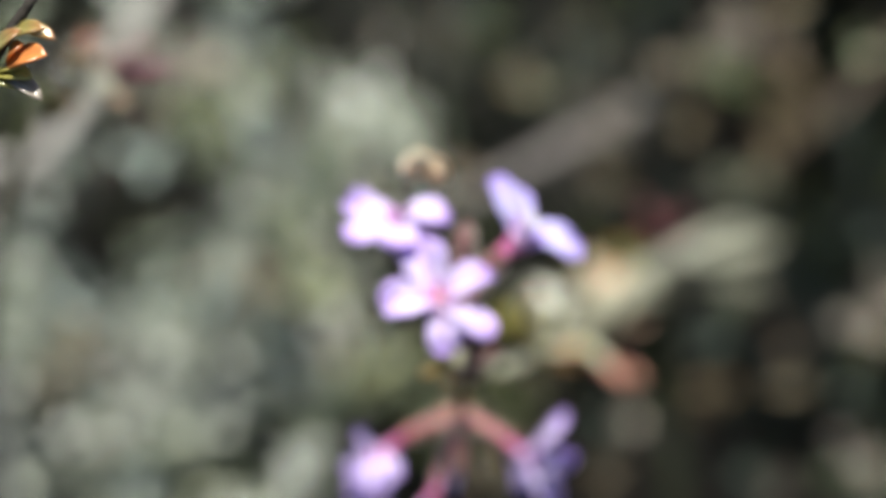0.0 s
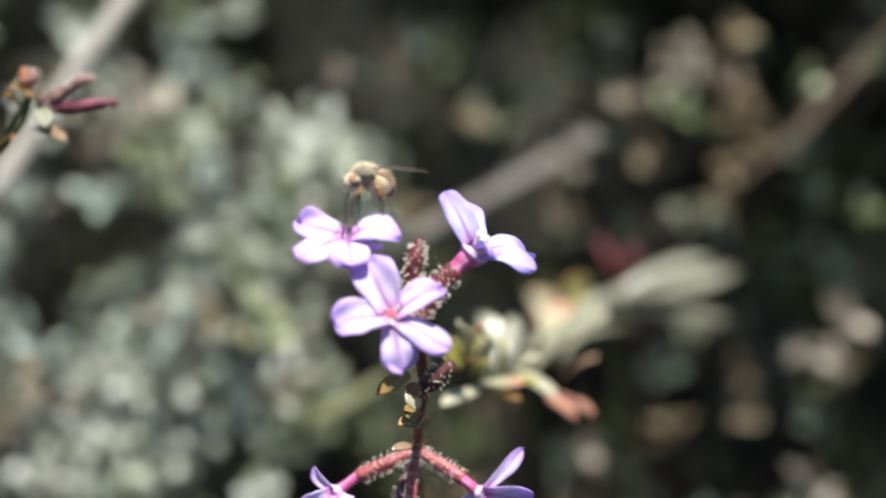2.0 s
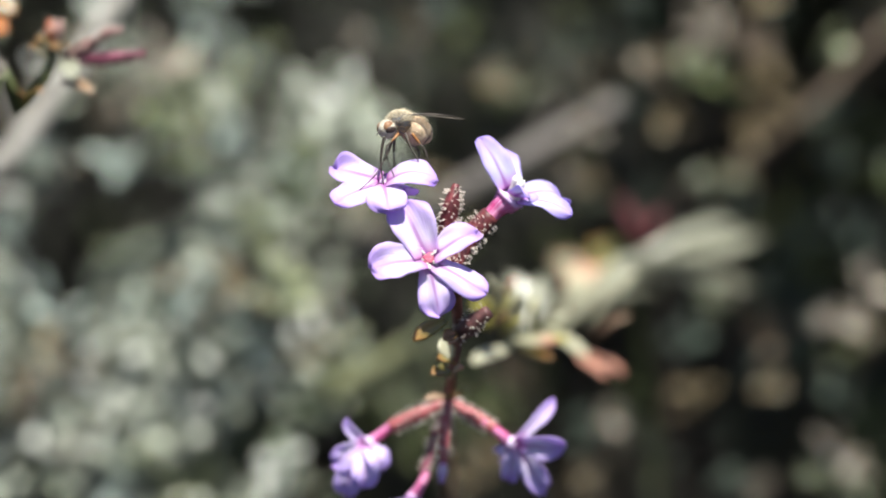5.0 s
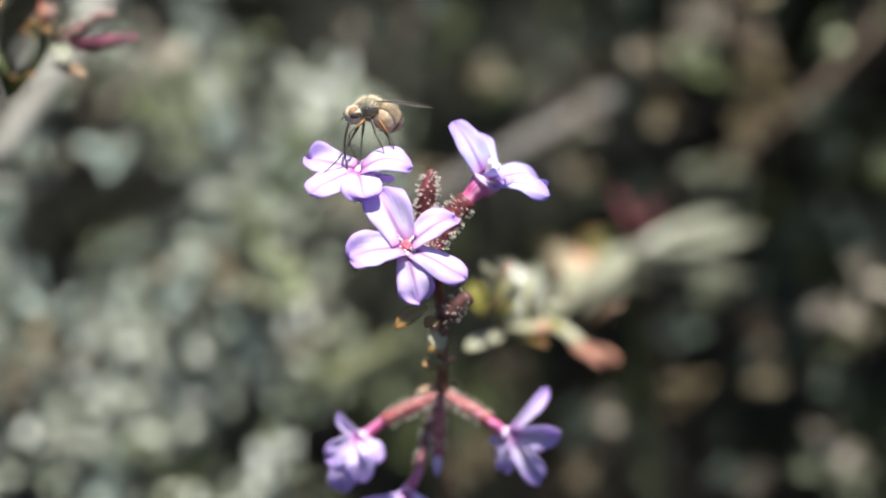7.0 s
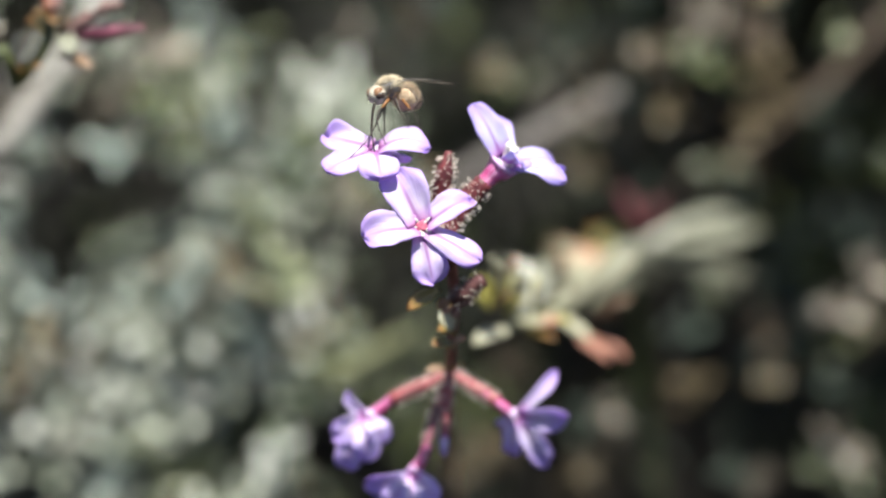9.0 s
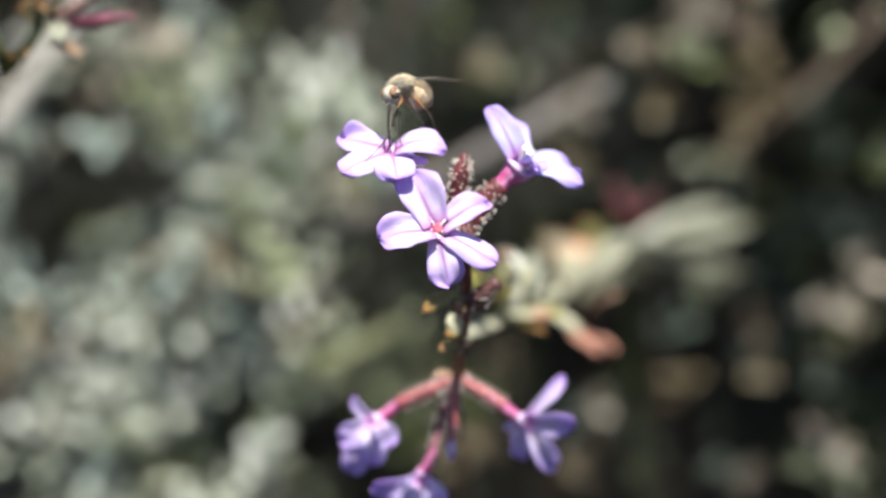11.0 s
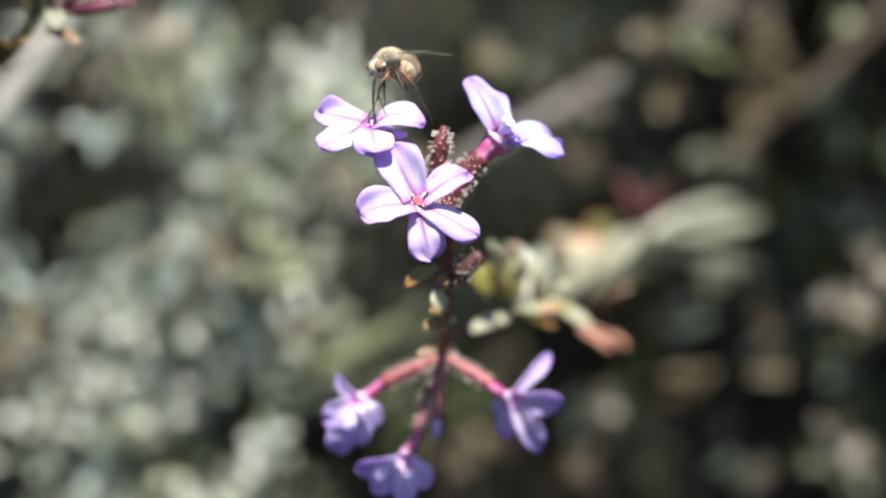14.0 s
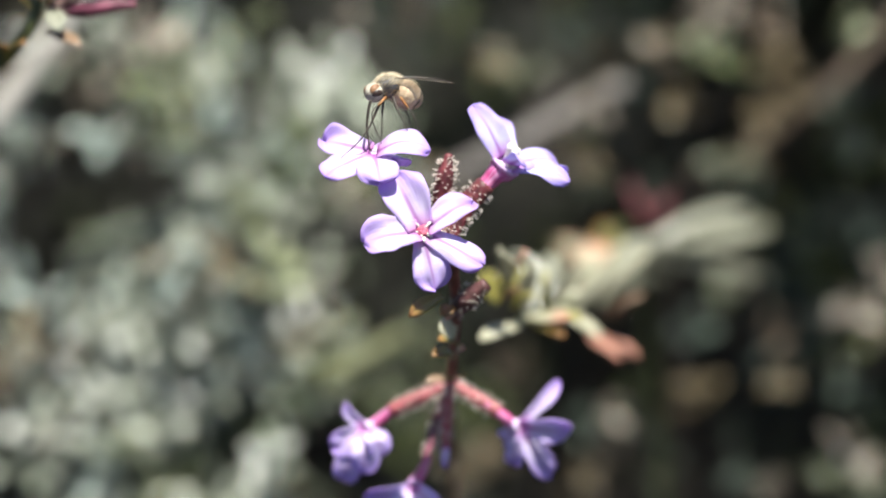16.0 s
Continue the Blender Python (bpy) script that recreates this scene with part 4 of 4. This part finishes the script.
HEAD.append(lone_calyx(plant, 9, [(792, 546, -14), (820, 522, -12), (856, 495, -11)], [0.9, 1.6, 1.0], BUD_DARK, "small dark bud with few glands", hairs=70))
HEAD.append(bract(plant, (778, 514, -11), (721, 549, -10), 2.8, OLIVE_BRACT, way(0, 0.6, 0.8)))
HEAD.append(bract(plant, (798, 535, -11), (775, 548, -10), 2.4, ORANGE_LEAF, way(0, 0.6, 0.8)))
HEAD.append(bract(plant, (798, 535, -15), (786, 556, -12), 1.8, TIPPED_LEAF))
bract(plant, (799, 584, -21), (782, 548, -20.5), 3.0, FELT_LEAF, way(0.0, 0.6, 0.8))
bract(plant, (803, 592, -22), (776, 586, -18), 2.4, OLIVE_BRACT, way(0, 0.6, 0.8))
bract(plant, (801, 610, -25), (765, 612, -21), 2.6, OLIVE_BRACT, way(0, 0.6, 0.8))
bract(plant, (802, 618, -26), (820, 600, -22), 2.0, TIPPED_LEAF, way(0, 0.6, 0.8))
bract(plant, (797, 657, -35), (818, 650, -31), 2.2, OLIVE_BRACT)
bract(plant, (797, 657, -35), (752, 660, -31), 2.0, RUST_LEAF)

flower(plant, 5, vp(650, 738, -36), way(-0.52, -0.20, 0.82),
    [((612, 694, -38), 2.2, (-0.3, -0.32, 0.7), 0.1, 0.3), ((593, 772, -36), 4.2, (-0.5, -0.32, 0.8), 0.2, 0.3), ((611, 828, -37), 4.6, (-0.3, -0.32, 0.9), 0.15, 0.3),
     ((644, 816, -34), 4.4, (0.1, -0.32, 0.9), 0.15, 0.3), ((677, 786, -34), 4.0, (0.5, -0.32, 0.8), 0.25, 0.2)],
    [(720, 690, -37), (695, 706, -37), (672, 724, -37)], [0.7, 0.8, 0.85, 0.95, 1.3], [(794, 662, -38), (746, 684, -37), (692, 708, -37)], [0.75, 1.15, 1.05], CALYX_LIT,
    "half-folded lilac bloom hanging sideways", mouth=0.8, anther=0.4, claw=0.7)
flower(plant, 6, vp(914, 736, -35), way(0.70, -0.02, 0.70),
    [((986, 657, -37), 2.4, (-0.1, -0.32, 0.85), 0.08, 0.35), ((1004, 740, -34), 4.4, (0.25, -0.32, 0.85), 0.12, 0.2), ((971, 823, -38), 4.0, (0.15, -0.32, 0.9), 0.08, 0.25),
     ((906, 802, -37), 3.0, (-0.2, -0.32, 0.9), 0.12, 0.25), ((890, 765, -37), 3.6, (-0.6, -0.32, 0.7), 0.15, 0.2)],
    [(856, 697, -36), (875, 709, -36), (893, 722, -35)], [0.7, 0.8, 0.85, 0.95, 1.3], [(800, 662, -38), (840, 687, -37), (880, 712, -36)], [0.75, 1.15, 1.05], CALYX_LIT,
    "open lilac bloom hanging to one side", mouth=0.8, anther=0.5, claw=0.6)
lone_calyx(plant, 7, [(796, 662, -37), (790, 710, -35), (787, 775, -33)], [0.55, 0.95, 0.65], CALYX_LIT, "hanging rose bud with lilac tip", [(787, 770, -33), (786, 788, -33), (785, 808, -33)])
flower(plant, 8, vp(732, 838, -35), way(-0.32, -0.80, 0.40),
    [((650, 852, -33), 4.0, (-0.2, -0.32, 0.6), 0.2, 0.2), ((672, 900, -30), 4.2, (-0.2, -0.32, 0.9), 0.15, 0.2), ((728, 922, -29), 4.2, (0, -0.32, 0.9), 0.15, 0.2),
     ((776, 888, -31), 3.8, (0.3, -0.32, 0.8), 0.2, 0.2), ((700, 890, -41), 4.4, (0, -0.32, 0.6), 0.1, 0.2)],
    [(757, 790, -36), (748, 810, -35), (740, 824, -35)], [0.7, 0.8, 0.85, 0.95, 1.2], [(790, 668, -39), (772, 725, -38), (752, 795, -36)], [0.45, 0.8, 0.75], CALYX_DEEP,
    "lilac bloom on a drooping purple tube", mouth=0.8, anther=0.5, claw=0.6)


# ---- a second, budding stem ----
def budding_stem():
    thing = new("plumbago_plant")
    top = vp(92, 12, -56)
    foot = Vector((top.x - 0.06, top.y + 0.09, 0))
    thing.location = foot
    tagged(thing, "budding plumbago stem with reddish closed calyces", "wildflower")
    part("stem", sweep([foot - Vector((0, 0, 0.03)), foot + Vector((0.002, -0.03, 0.15)), vp(-50, 300, -62), vp(34, 150, -58), vp(74, 95, -56), vp(90, 55, -56), vp(92, 12, -56)], [0.0015, 0.0013, 0.0011, 0.001, 0.001, 0.0009, 0.0007], 30, 9, 0.08), GREEN_STEM, thing)
    for k, (pts, radii, mat) in enumerate([
            ([(112, 60, -55), (150, 36, -53), (178, 20, -52)], [0.7, 1.1, 0.6], CALYX_BROWN), ([(165, 30, -52), (188, 12, -51), (216, 8, -51)], [0.5, 1.0, 0.4], CALYX_BROWN),
            ([(118, 62, -55), (180, 58, -53), (254, 50, -52)], [0.7, 1.35, 0.6], CALYX_DEEP),
            ([(90, 30, -55), (86, 10, -54), (84, -12, -54)], [0.6, 1.0, 0.4], CALYX_RUST), ([(93, 30, -55), (100, 8, -54), (104, -10, -54)], [0.6, 0.9, 0.4], CALYX_BROWN)]):
        lone_calyx(thing, 30 + k, pts, radii, mat, "", hairs=24)
    bract(thing, (112, 62, -54), (126, 98, -50), 3.4, SAGE_PALE, way(0.3, 0.1, 1))
    bract(thing, (106, 100, -55), (164, 122, -51), 2.4, RUST_LEAF)
    bract(thing, (108, 52, -54), (122, 34, -52), 1.6, ORANGE_LEAF)
    bract(thing, (88, 40, -55), (60, 22, -52), 1.8, OLIVE_BRACT)
    bract(thing, (80, 60, -55), (48, 36, -52), 2.0, OLIVE_BRACT)
    bract(thing, (84, 30, -55), (98, 44, -52), 1.6, ORANGE_LEAF)
    bract(thing, (34, 150, -57), (30, 118, -54), 2.2, OLIVE_BRACT)
    bract(thing, (48, 128, -57), (70, 116, -54), 1.8)


budding_stem()


# ---- a leafy twig close to the viewer ----
def near_twig():
    thing = new("leafy_twig")
    top = vp(-30, -110, 78)
    foot = Vector((top.x - 0.05, top.y + 0.02, 0))
    thing.location = foot
    tagged(thing, "dark leafy twig with yellow and orange leaflets", "twig")
    part("stem", sweep([foot - Vector((0, 0, 0.03)), foot + Vector((0.004, 0, 0.2)), vp(-190, 160, 78), vp(-100, 10, 78), vp(-62, -50, 78), vp(-10, -130, 78)], [0.0013, 0.0012, 0.001, 0.0009, 0.0009, 0.0006], 26, 8, 0.08), BARK_DARK, thing)
    for a, b, w, mat in [((-72, 12, 78), (-30, 2, 80), 3.0, YELLOW_LEAF), ((-58, 6, 79), (14, -22, 81), 4.4, ORANGE_BRIGHT), ((-56, -6, 78), (-30, -40, 80), 3.0, ORANGE_BRIGHT),
                         ((-90, 20, 78), (-14, 22, 80), 3.4, YELLOW_LEAF), ((-66, 20, 78), (6, 62, 80), 2.8, ROSE_GREY), ((-110, 20, 78), (-30, 40, 79), 3.6, YELLOW_LEAF),
                         ((-90, -10, 78), (-36, -66, 80), 2.6, BRACT), ((-60, -50, 78), (10, -70, 80), 3.0, OLIVE_BRACT), ((-50, -70, 78), (30, -50, 79), 2.6, BRACT)]:
        bract(thing, a, b, w, mat)


near_twig()


# ---- the bee fly ----
def make_fly():
    rng = random.Random(21)
    at = vp(690, 150, 0)
    thing = new("bee_fly")
    thing.location = at
    tagged(thing, "furry tan bee fly feeding on a lilac bloom", "fly")

    def fly_place(x, y, z):
        return at + TURN @ Vector((x, y - 0.7, z)) * MM

    ahead = Vector((-0.80, -0.16, 0.57)).normalized()

    def egg(centre, radii, along, rings=14, sides=18, lump=0.0):
        x = Vector(along).normalized()
        z = (Vector((0, 1, 0)) - x * x.y).normalized()
        m = Matrix((x, z.cross(x), z)).transposed()
        v, f, u = ball((0, 0, 0), radii, rings, sides, None, lump)
        return [fly_place(*(Vector(centre) + m @ p)) for p in v], f, u

    def fur(centre, radii, along, n, length, test, lean=0.5):
        x = Vector(along).normalized()
        z = (Vector((0, 1, 0)) - x * x.y).normalized()
        m = Matrix((x, z.cross(x), z)).transposed()
        out = []
        while len(out) < n:
            d = Vector((rng.gauss(0, 1), rng.gauss(0, 1), rng.gauss(0, 1))).normalized()
            if not test(d):
                continue
            p = Vector(centre) + m @ Vector((d.x * radii[0], d.y * radii[1], d.z * radii[2]))
            q = p + (m @ (d - Vector((lean, 0, 0))).normalized()) * length * rng.uniform(0.6, 1.2)
            a = (q - p).orthogonal().normalized() * 0.035
            b = (q - p).normalized().cross(a)
            out.append(([fly_place(*v) for v in (p + a, p - a * 0.5 + b * 0.87, p - a * 0.5 - b * 0.87, q)], [(0, 1, 3), (1, 2, 3), (2, 0, 3), (2, 1, 0)], [(0, 0)] * 3 + [(1, 0)]))
        return out

    thorax = part("thorax", egg((0, 0, 0), (2.15, 1.75, 1.7), ahead, lump=0.1), HULL_GREY, thing, "slate grey thorax")
    tagged(part("fur", fur((0, 0, 0), (2.15, 1.75, 1.7), ahead, 900, 0.75, lambda d: d.z > 0.1), FUR_GOLD, thorax, "golden fur"), kind="stuff")
    tagged(part("fur", fur((0, 0, 0), (2.15, 1.75, 1.7), ahead, 420, 0.5, lambda d: d.z < 0.15), FUR_TAN, thorax, "tan fur"), kind="stuff")
    back = Vector((0.74, -0.42, -0.40)).normalized()
    abdomen = part("abdomen", egg((2.55, -1.15, -1.1), (2.75, 2.05, 2.1), back, 18, 22, 0.06), ABDOMEN, thing, "tan abdomen with dark bands at its end")
    tagged(part("fur", fur((2.55, -1.15, -1.1), (2.75, 2.05, 2.1), back, 700, 0.5, lambda d: d.x < 0.25, -0.4), FUR_GOLD, abdomen, "golden fur"), kind="stuff")
    head = part("head", egg((-2.3, -0.85, 1.55), (1.25, 1.55, 1.45), ahead), FUR_GREY, thing, "grey-haired head")
    for s in (1, -1):
        side = Vector((0.57, 0.0, 0.80)) * s
        c = Vector((-2.45, -0.72, 1.65)) + side * 0.72
        part("eye", egg(c + Vector((0, 0.15, 0)), (0.98, 0.72, 0.95), ahead, 16, 18), EYE_TOP, head, "tan compound eye")
        part("eye_stripe", egg(c + side * 0.12 + Vector((0.14, -0.2, 0)), (0.98, 0.72, 0.72), ahead, 14, 16), EYE_DARK, head, "dark lower half of the eye")
        part("antenna", sweep([fly_place(-3.0, -1.0, 2.0 + 0.3 * s), fly_place(-3.5, -1.2, 2.4 + 0.4 * s), fly_place(-4.0, -1.7, 2.6 + 0.5 * s)], [0.00013, 0.00011, 0.00004], 6, 6), LEG_DARK, head)
    tagged(part("fur", fur((-2.2, -0.85, 1.55), (1.1, 1.4, 1.25), ahead, 160, 0.45, lambda d: d.x < 0.6, 0.0), FUR_GREY, head, "grey bristles"), kind="stuff")
    part("proboscis", sweep([fly_place(-2.75, -1.9, 2.2), fly_place(-3.2, -3.6, 2.3), fly_place(-3.45, -6.2, 2.0), fly_place(-3.05, -9.4, 1.2)], [0.00024, 0.00022, 0.00016, 0.0001], 14, 7), LEG_DARK, thing, "long dark proboscis")
    for k, (pts, amber) in enumerate([
            ([(-0.9, -1.4, 1.3), (-3.0, -5.6, 2.4), (-4.6, -7.8, 2.6), (-7.4, -10.2, 2.2)], False),
            ([(-0.5, -1.5, 1.4), (-2.6, -3.6, 2.8), (-2.6, -5.2, 2.6), (-1.6, -7.6, 1.6), (-1.4, -8.3, 1.4)], True),
            ([(-0.8, -1.5, -0.6), (-1.1, -4.3, -0.6), (-1.3, -7.2, -0.2), (-1.8, -7.9, 0.0)], False),
            ([(0.5, -1.5, 1.2), (1.1, -3.7, 2.0), (2.2, -5.8, 1.8), (2.6, -7.6, 1.2)], False),
            ([(1.6, -1.6, 0.9), (3.4, -4.3, 1.5), (3.9, -6.0, 1.4), (5.1, -8.0, 0.8), (5.4, -9.6, 0.6)], True),
            ([(1.2, -1.5, -1.2), (2.8, -4.2, -2.0), (3.0, -6.0, -2.0), (3.4, -7.2, -1.8)], False)]):
        p = [fly_place(*q) for q in pts]
        if amber:
            p.insert(1, p[0].lerp(p[1], 0.6))
        leg = part("leg", sweep([p[0], p[0].lerp(p[1], 0.5), p[1]], [0.0002, 0.00022, 0.00012], 8, 7), LEG_AMBER if amber else LEG_DARK, thing, "amber thigh and dark shin" if amber else "thin dark leg")
        part("shin", sweep(p[1:], [0.00012, 0.0001, 0.00006], 12, 6), LEG_DARK, leg)
    for s, (tip, root) in enumerate((((9.6, 0.35, 1.0), (0.5, 1.15, 0.9)), ((8.6, 0.9, -3.4), (0.4, 1.2, -0.5)))):
        a, b = fly_place(*root), fly_place(*tip)
        m = leaf_frame(b - a, way(0.02, 1.0, 0.07 if s == 0 else 0.03))
        wing = moved(blade((b - a).length, 2.7 * MM, 0.25, 0.12, 0.0, 0.03, 0.05, 0.6, 0.3, 0.03, s, 14, 7, 0.00004), Matrix.Translation(a) @ m.to_4x4())
        w = part("wing", wing, WING, thing, "smoky transparent wing")
        part("wing_vein", sweep([a, a.lerp(b, 0.5) + way(0, 0.3, 1) * 0.0011, b], [0.00011, 0.00009, 0.00003], 8, 5), LEG_DARK, w)
    return thing


bee_fly = make_fly()


# ---- what moves: the plant sways in the wind and slides in depth to fit the camera's view, and the fly with it ----
def motions():
    walk(plant, [(t, g @ Matrix.Translation(FOOT)) for t, g in PLANT_ROWS])
    for ob in HEAD:
        rest = Matrix.Translation(ob.location)
        walk(ob, [(t, Matrix.Translation(-FOOT) @ h @ Matrix.Translation(FOOT) @ rest) for t, h in HEAD_ROWS])
    # the stem under the upper cluster turns at its lower node to follow it
    rest = Vector(upper_stem.location)
    top = vp(790, 420, -2)
    joint = vp(797, 658, -38)
    rows = []
    for t, h in HEAD_ROWS:
        turn = (top - joint).rotation_difference(h @ top - joint).to_matrix().to_4x4()
        rows.append((t, Matrix.Translation(rest) @ turn))
    walk(upper_stem, rows)
    walk(bee_fly, FLY_ROWS)
    walk(*focus_point())


PLANT_ROWS = [
    (0, pose(-0.00465, -0.01804, 0.00478, -0.871, 0.526, 0.463)),
    (0.5, pose(-0.00008, -0.01816, 0.00391, -0.920, -0.038, 0.767)),
    (1, pose(0.00128, -0.01525, 0.00217, -0.505, -0.126, 0.517)),
    (1.5, pose(-0.00241, -0.01218, 0.00157, -0.258, 0.435, 0.147)),
    (2, pose(-0.00336, -0.00979, 0.00206, -0.160, 0.590, 0.045)),
    (2.5, pose(-0.00255, -0.00812, 0.00071, -0.091, 0.465, 0.096)),
    (3, pose(-0.00536, -0.00633, 0.00200, -0.138, 1.017, -0.044)),
    (3.5, pose(-0.00238, -0.00597, 0.00031, -0.234, 0.511, 0.125)),
    (4, pose(-0.00229, -0.00539, 0.00016, -0.375, 0.506, 0.224)),
    (4.5, pose(-0.00341, -0.00511, 0.00040, -0.373, 0.577, 0.077)),
    (7, pose(0.00645, -0.00300, -0.00108, -0.122, -0.971, 0.446)),
    (7.5, pose(0.00474, -0.00372, -0.00410, -0.128, -0.366, 0.168)),
    (8, pose(0.00442, -0.00231, -0.00217, -0.092, -0.744, 0.245)),
    (8.5, pose(0.00147, -0.00168, -0.00294, -0.025, 0.289, -0.104)),
    (9, pose(0.00000, 0.00000, 0.00000, 0.000, -0.000, 0.000)),
    (9.5, pose(0.00116, -0.00033, -0.00151, -0.065, 0.514, -0.175)),
    (12, pose(0.00556, 0.00264, -0.00259, -0.047, -0.832, -0.000)),
    (12.5, pose(-0.00074, 0.00485, -0.00300, -0.015, 0.645, -0.524)),
    (13, pose(0.00264, 0.00731, -0.00173, -0.028, -0.507, -0.105)),
    (13.5, pose(0.00607, 0.00846, -0.00430, -0.024, -0.461, -0.163)),
    (14, pose(0.00230, 0.01066, -0.00350, -0.051, -0.491, -0.076)),
    (14.5, pose(0.00064, 0.01241, -0.00369, -0.032, 0.019, -0.300)),
    (15, pose(0.00352, 0.01449, -0.00325, 0.004, -0.689, -0.085)),
    (15.5, pose(-0.00134, 0.01565, -0.00577, 0.062, 0.513, -0.490)),
    (16, pose(0.00402, 0.01678, -0.00864, 0.140, -0.739, -0.009)),
]

HEAD_ROWS = [
    (0, pose(-0.00909, -0.00137, -0.00375, -0.006, 1.353, -0.493)),
    (0.5, pose(-0.00629, -0.00093, -0.00256, -0.004, 1.079, -0.393)),
    (1, pose(-0.00261, -0.00034, -0.00094, -0.001, 0.508, -0.185)),
    (1.5, pose(0.00308, -0.00047, -0.00130, -0.000, -0.296, 0.108)),
    (2, pose(-0.00093, -0.00017, -0.00046, -0.000, 0.228, -0.083)),
    (2.5, pose(-0.00417, -0.00031, -0.00084, -0.001, 0.672, -0.245)),
    (3, pose(-0.00775, 0.00004, 0.00012, -0.004, 1.164, -0.424)),
    (3.5, pose(-0.00766, -0.00012, -0.00032, -0.004, 1.174, -0.427)),
    (4, pose(-0.00200, -0.00015, -0.00040, -0.001, 0.393, -0.143)),
    (4.5, pose(-0.00095, -0.00012, -0.00033, -0.000, 0.309, -0.112)),
    (7, pose(0.00327, 0.00018, 0.00048, -0.001, -0.538, 0.196)),
    (7.5, pose(-0.00048, -0.00047, -0.00128, -0.001, 0.399, -0.145)),
    (8, pose(0.00482, -0.00004, -0.00011, -0.002, -0.737, 0.268)),
    (8.5, pose(-0.00502, -0.00029, -0.00079, -0.004, 1.070, -0.390)),
    (9, pose(0.00000, 0.00000, 0.00000, 0.000, -0.000, 0.000)),
    (9.5, pose(-0.00120, 0.00011, 0.00031, -0.001, 0.514, -0.187)),
    (12, pose(0.00104, 0.00006, 0.00016, -0.000, -0.088, 0.032)),
    (12.5, pose(-0.00138, -0.00003, -0.00008, -0.001, 0.514, -0.187)),
    (13, pose(-0.00484, 0.00033, 0.00092, -0.002, 0.771, -0.281)),
    (13.5, pose(-0.00815, 0.00050, 0.00138, -0.005, 1.243, -0.453)),
    (14, pose(0.00566, 0.00022, 0.00061, -0.002, -0.703, 0.256)),
    (14.5, pose(0.00079, 0.00068, 0.00186, -0.000, 0.006, -0.002)),
    (15, pose(-0.00220, 0.00081, 0.00221, -0.000, 0.266, -0.097)),
    (15.5, pose(0.00388, 0.00069, 0.00191, -0.000, -0.325, 0.118)),
    (16, pose(0.00532, 0.00020, 0.00054, -0.002, -0.723, 0.263)),
]

FLY_ROWS = [
    (0, pose(-0.00700, -0.00502, 0.42346, -0.581, 1.206, 15.278)),
    (0.5, pose(-0.00670, -0.00408, 0.42451, -0.754, 0.745, 15.552)),
    (1, pose(-0.00615, -0.00349, 0.42473, -0.480, 0.182, 10.434)),
    (1.5, pose(-0.00589, -0.00253, 0.42330, -0.257, -0.000, 0.308)),
    (2, pose(-0.00581, -0.00047, 0.42484, -0.063, 0.567, 10.061)),
    (2.5, pose(-0.00583, 0.00055, 0.42314, 0.176, 0.839, 17.956)),
    (3, pose(-0.00459, 0.00302, 0.42535, 0.447, 1.485, 21.770)),
    (3.5, pose(-0.00510, 0.00390, 0.42312, 0.129, 1.164, 17.894)),
    (4, pose(-0.00542, 0.00543, 0.42270, -0.282, 0.563, 10.225)),
    (4.5, pose(-0.00534, 0.00577, 0.42312, -0.271, 0.613, 10.085)),
    (7, pose(-0.00956, 0.00617, 0.42216, -0.061, -0.869, -3.594)),
    (7.5, pose(-0.00256, 0.00507, 0.41789, -0.123, 0.036, 10.028)),
    (8, pose(-0.00965, 0.00662, 0.42091, -0.093, -0.955, 0.322)),
    (8.5, pose(-0.00061, 0.00672, 0.42007, 0.209, 0.729, 17.726)),
    (9, pose(-0.00787, 0.00825, 0.42306, 0.000, -0.000, 10.000)),
    (9.5, pose(0.00029, 0.00861, 0.42218, 0.109, 0.544, 17.812)),
    (12, pose(-0.00784, 0.01144, 0.42088, -0.287, -0.732, 17.984)),
    (12.5, pose(-0.00073, 0.01338, 0.42054, 0.232, 0.469, 27.521)),
    (13, pose(-0.00752, 0.01611, 0.42215, -0.008, 0.080, 13.683)),
    (13.5, pose(-0.00497, 0.01778, 0.42104, 0.079, 0.322, 17.548)),
    (14, pose(-0.00797, 0.01956, 0.42020, -0.268, -0.854, 14.073)),
    (14.5, pose(-0.00610, 0.02188, 0.42197, -0.071, -0.151, 13.766)),
    (15, pose(-0.01039, 0.02351, 0.42183, 0.049, -0.420, -6.182)),
    (15.5, pose(-0.00380, 0.02467, 0.42068, 0.025, -0.127, 17.737)),
    (16, pose(-0.00925, 0.02436, 0.41532, 0.062, -1.093, 4.117)),
]

motions()
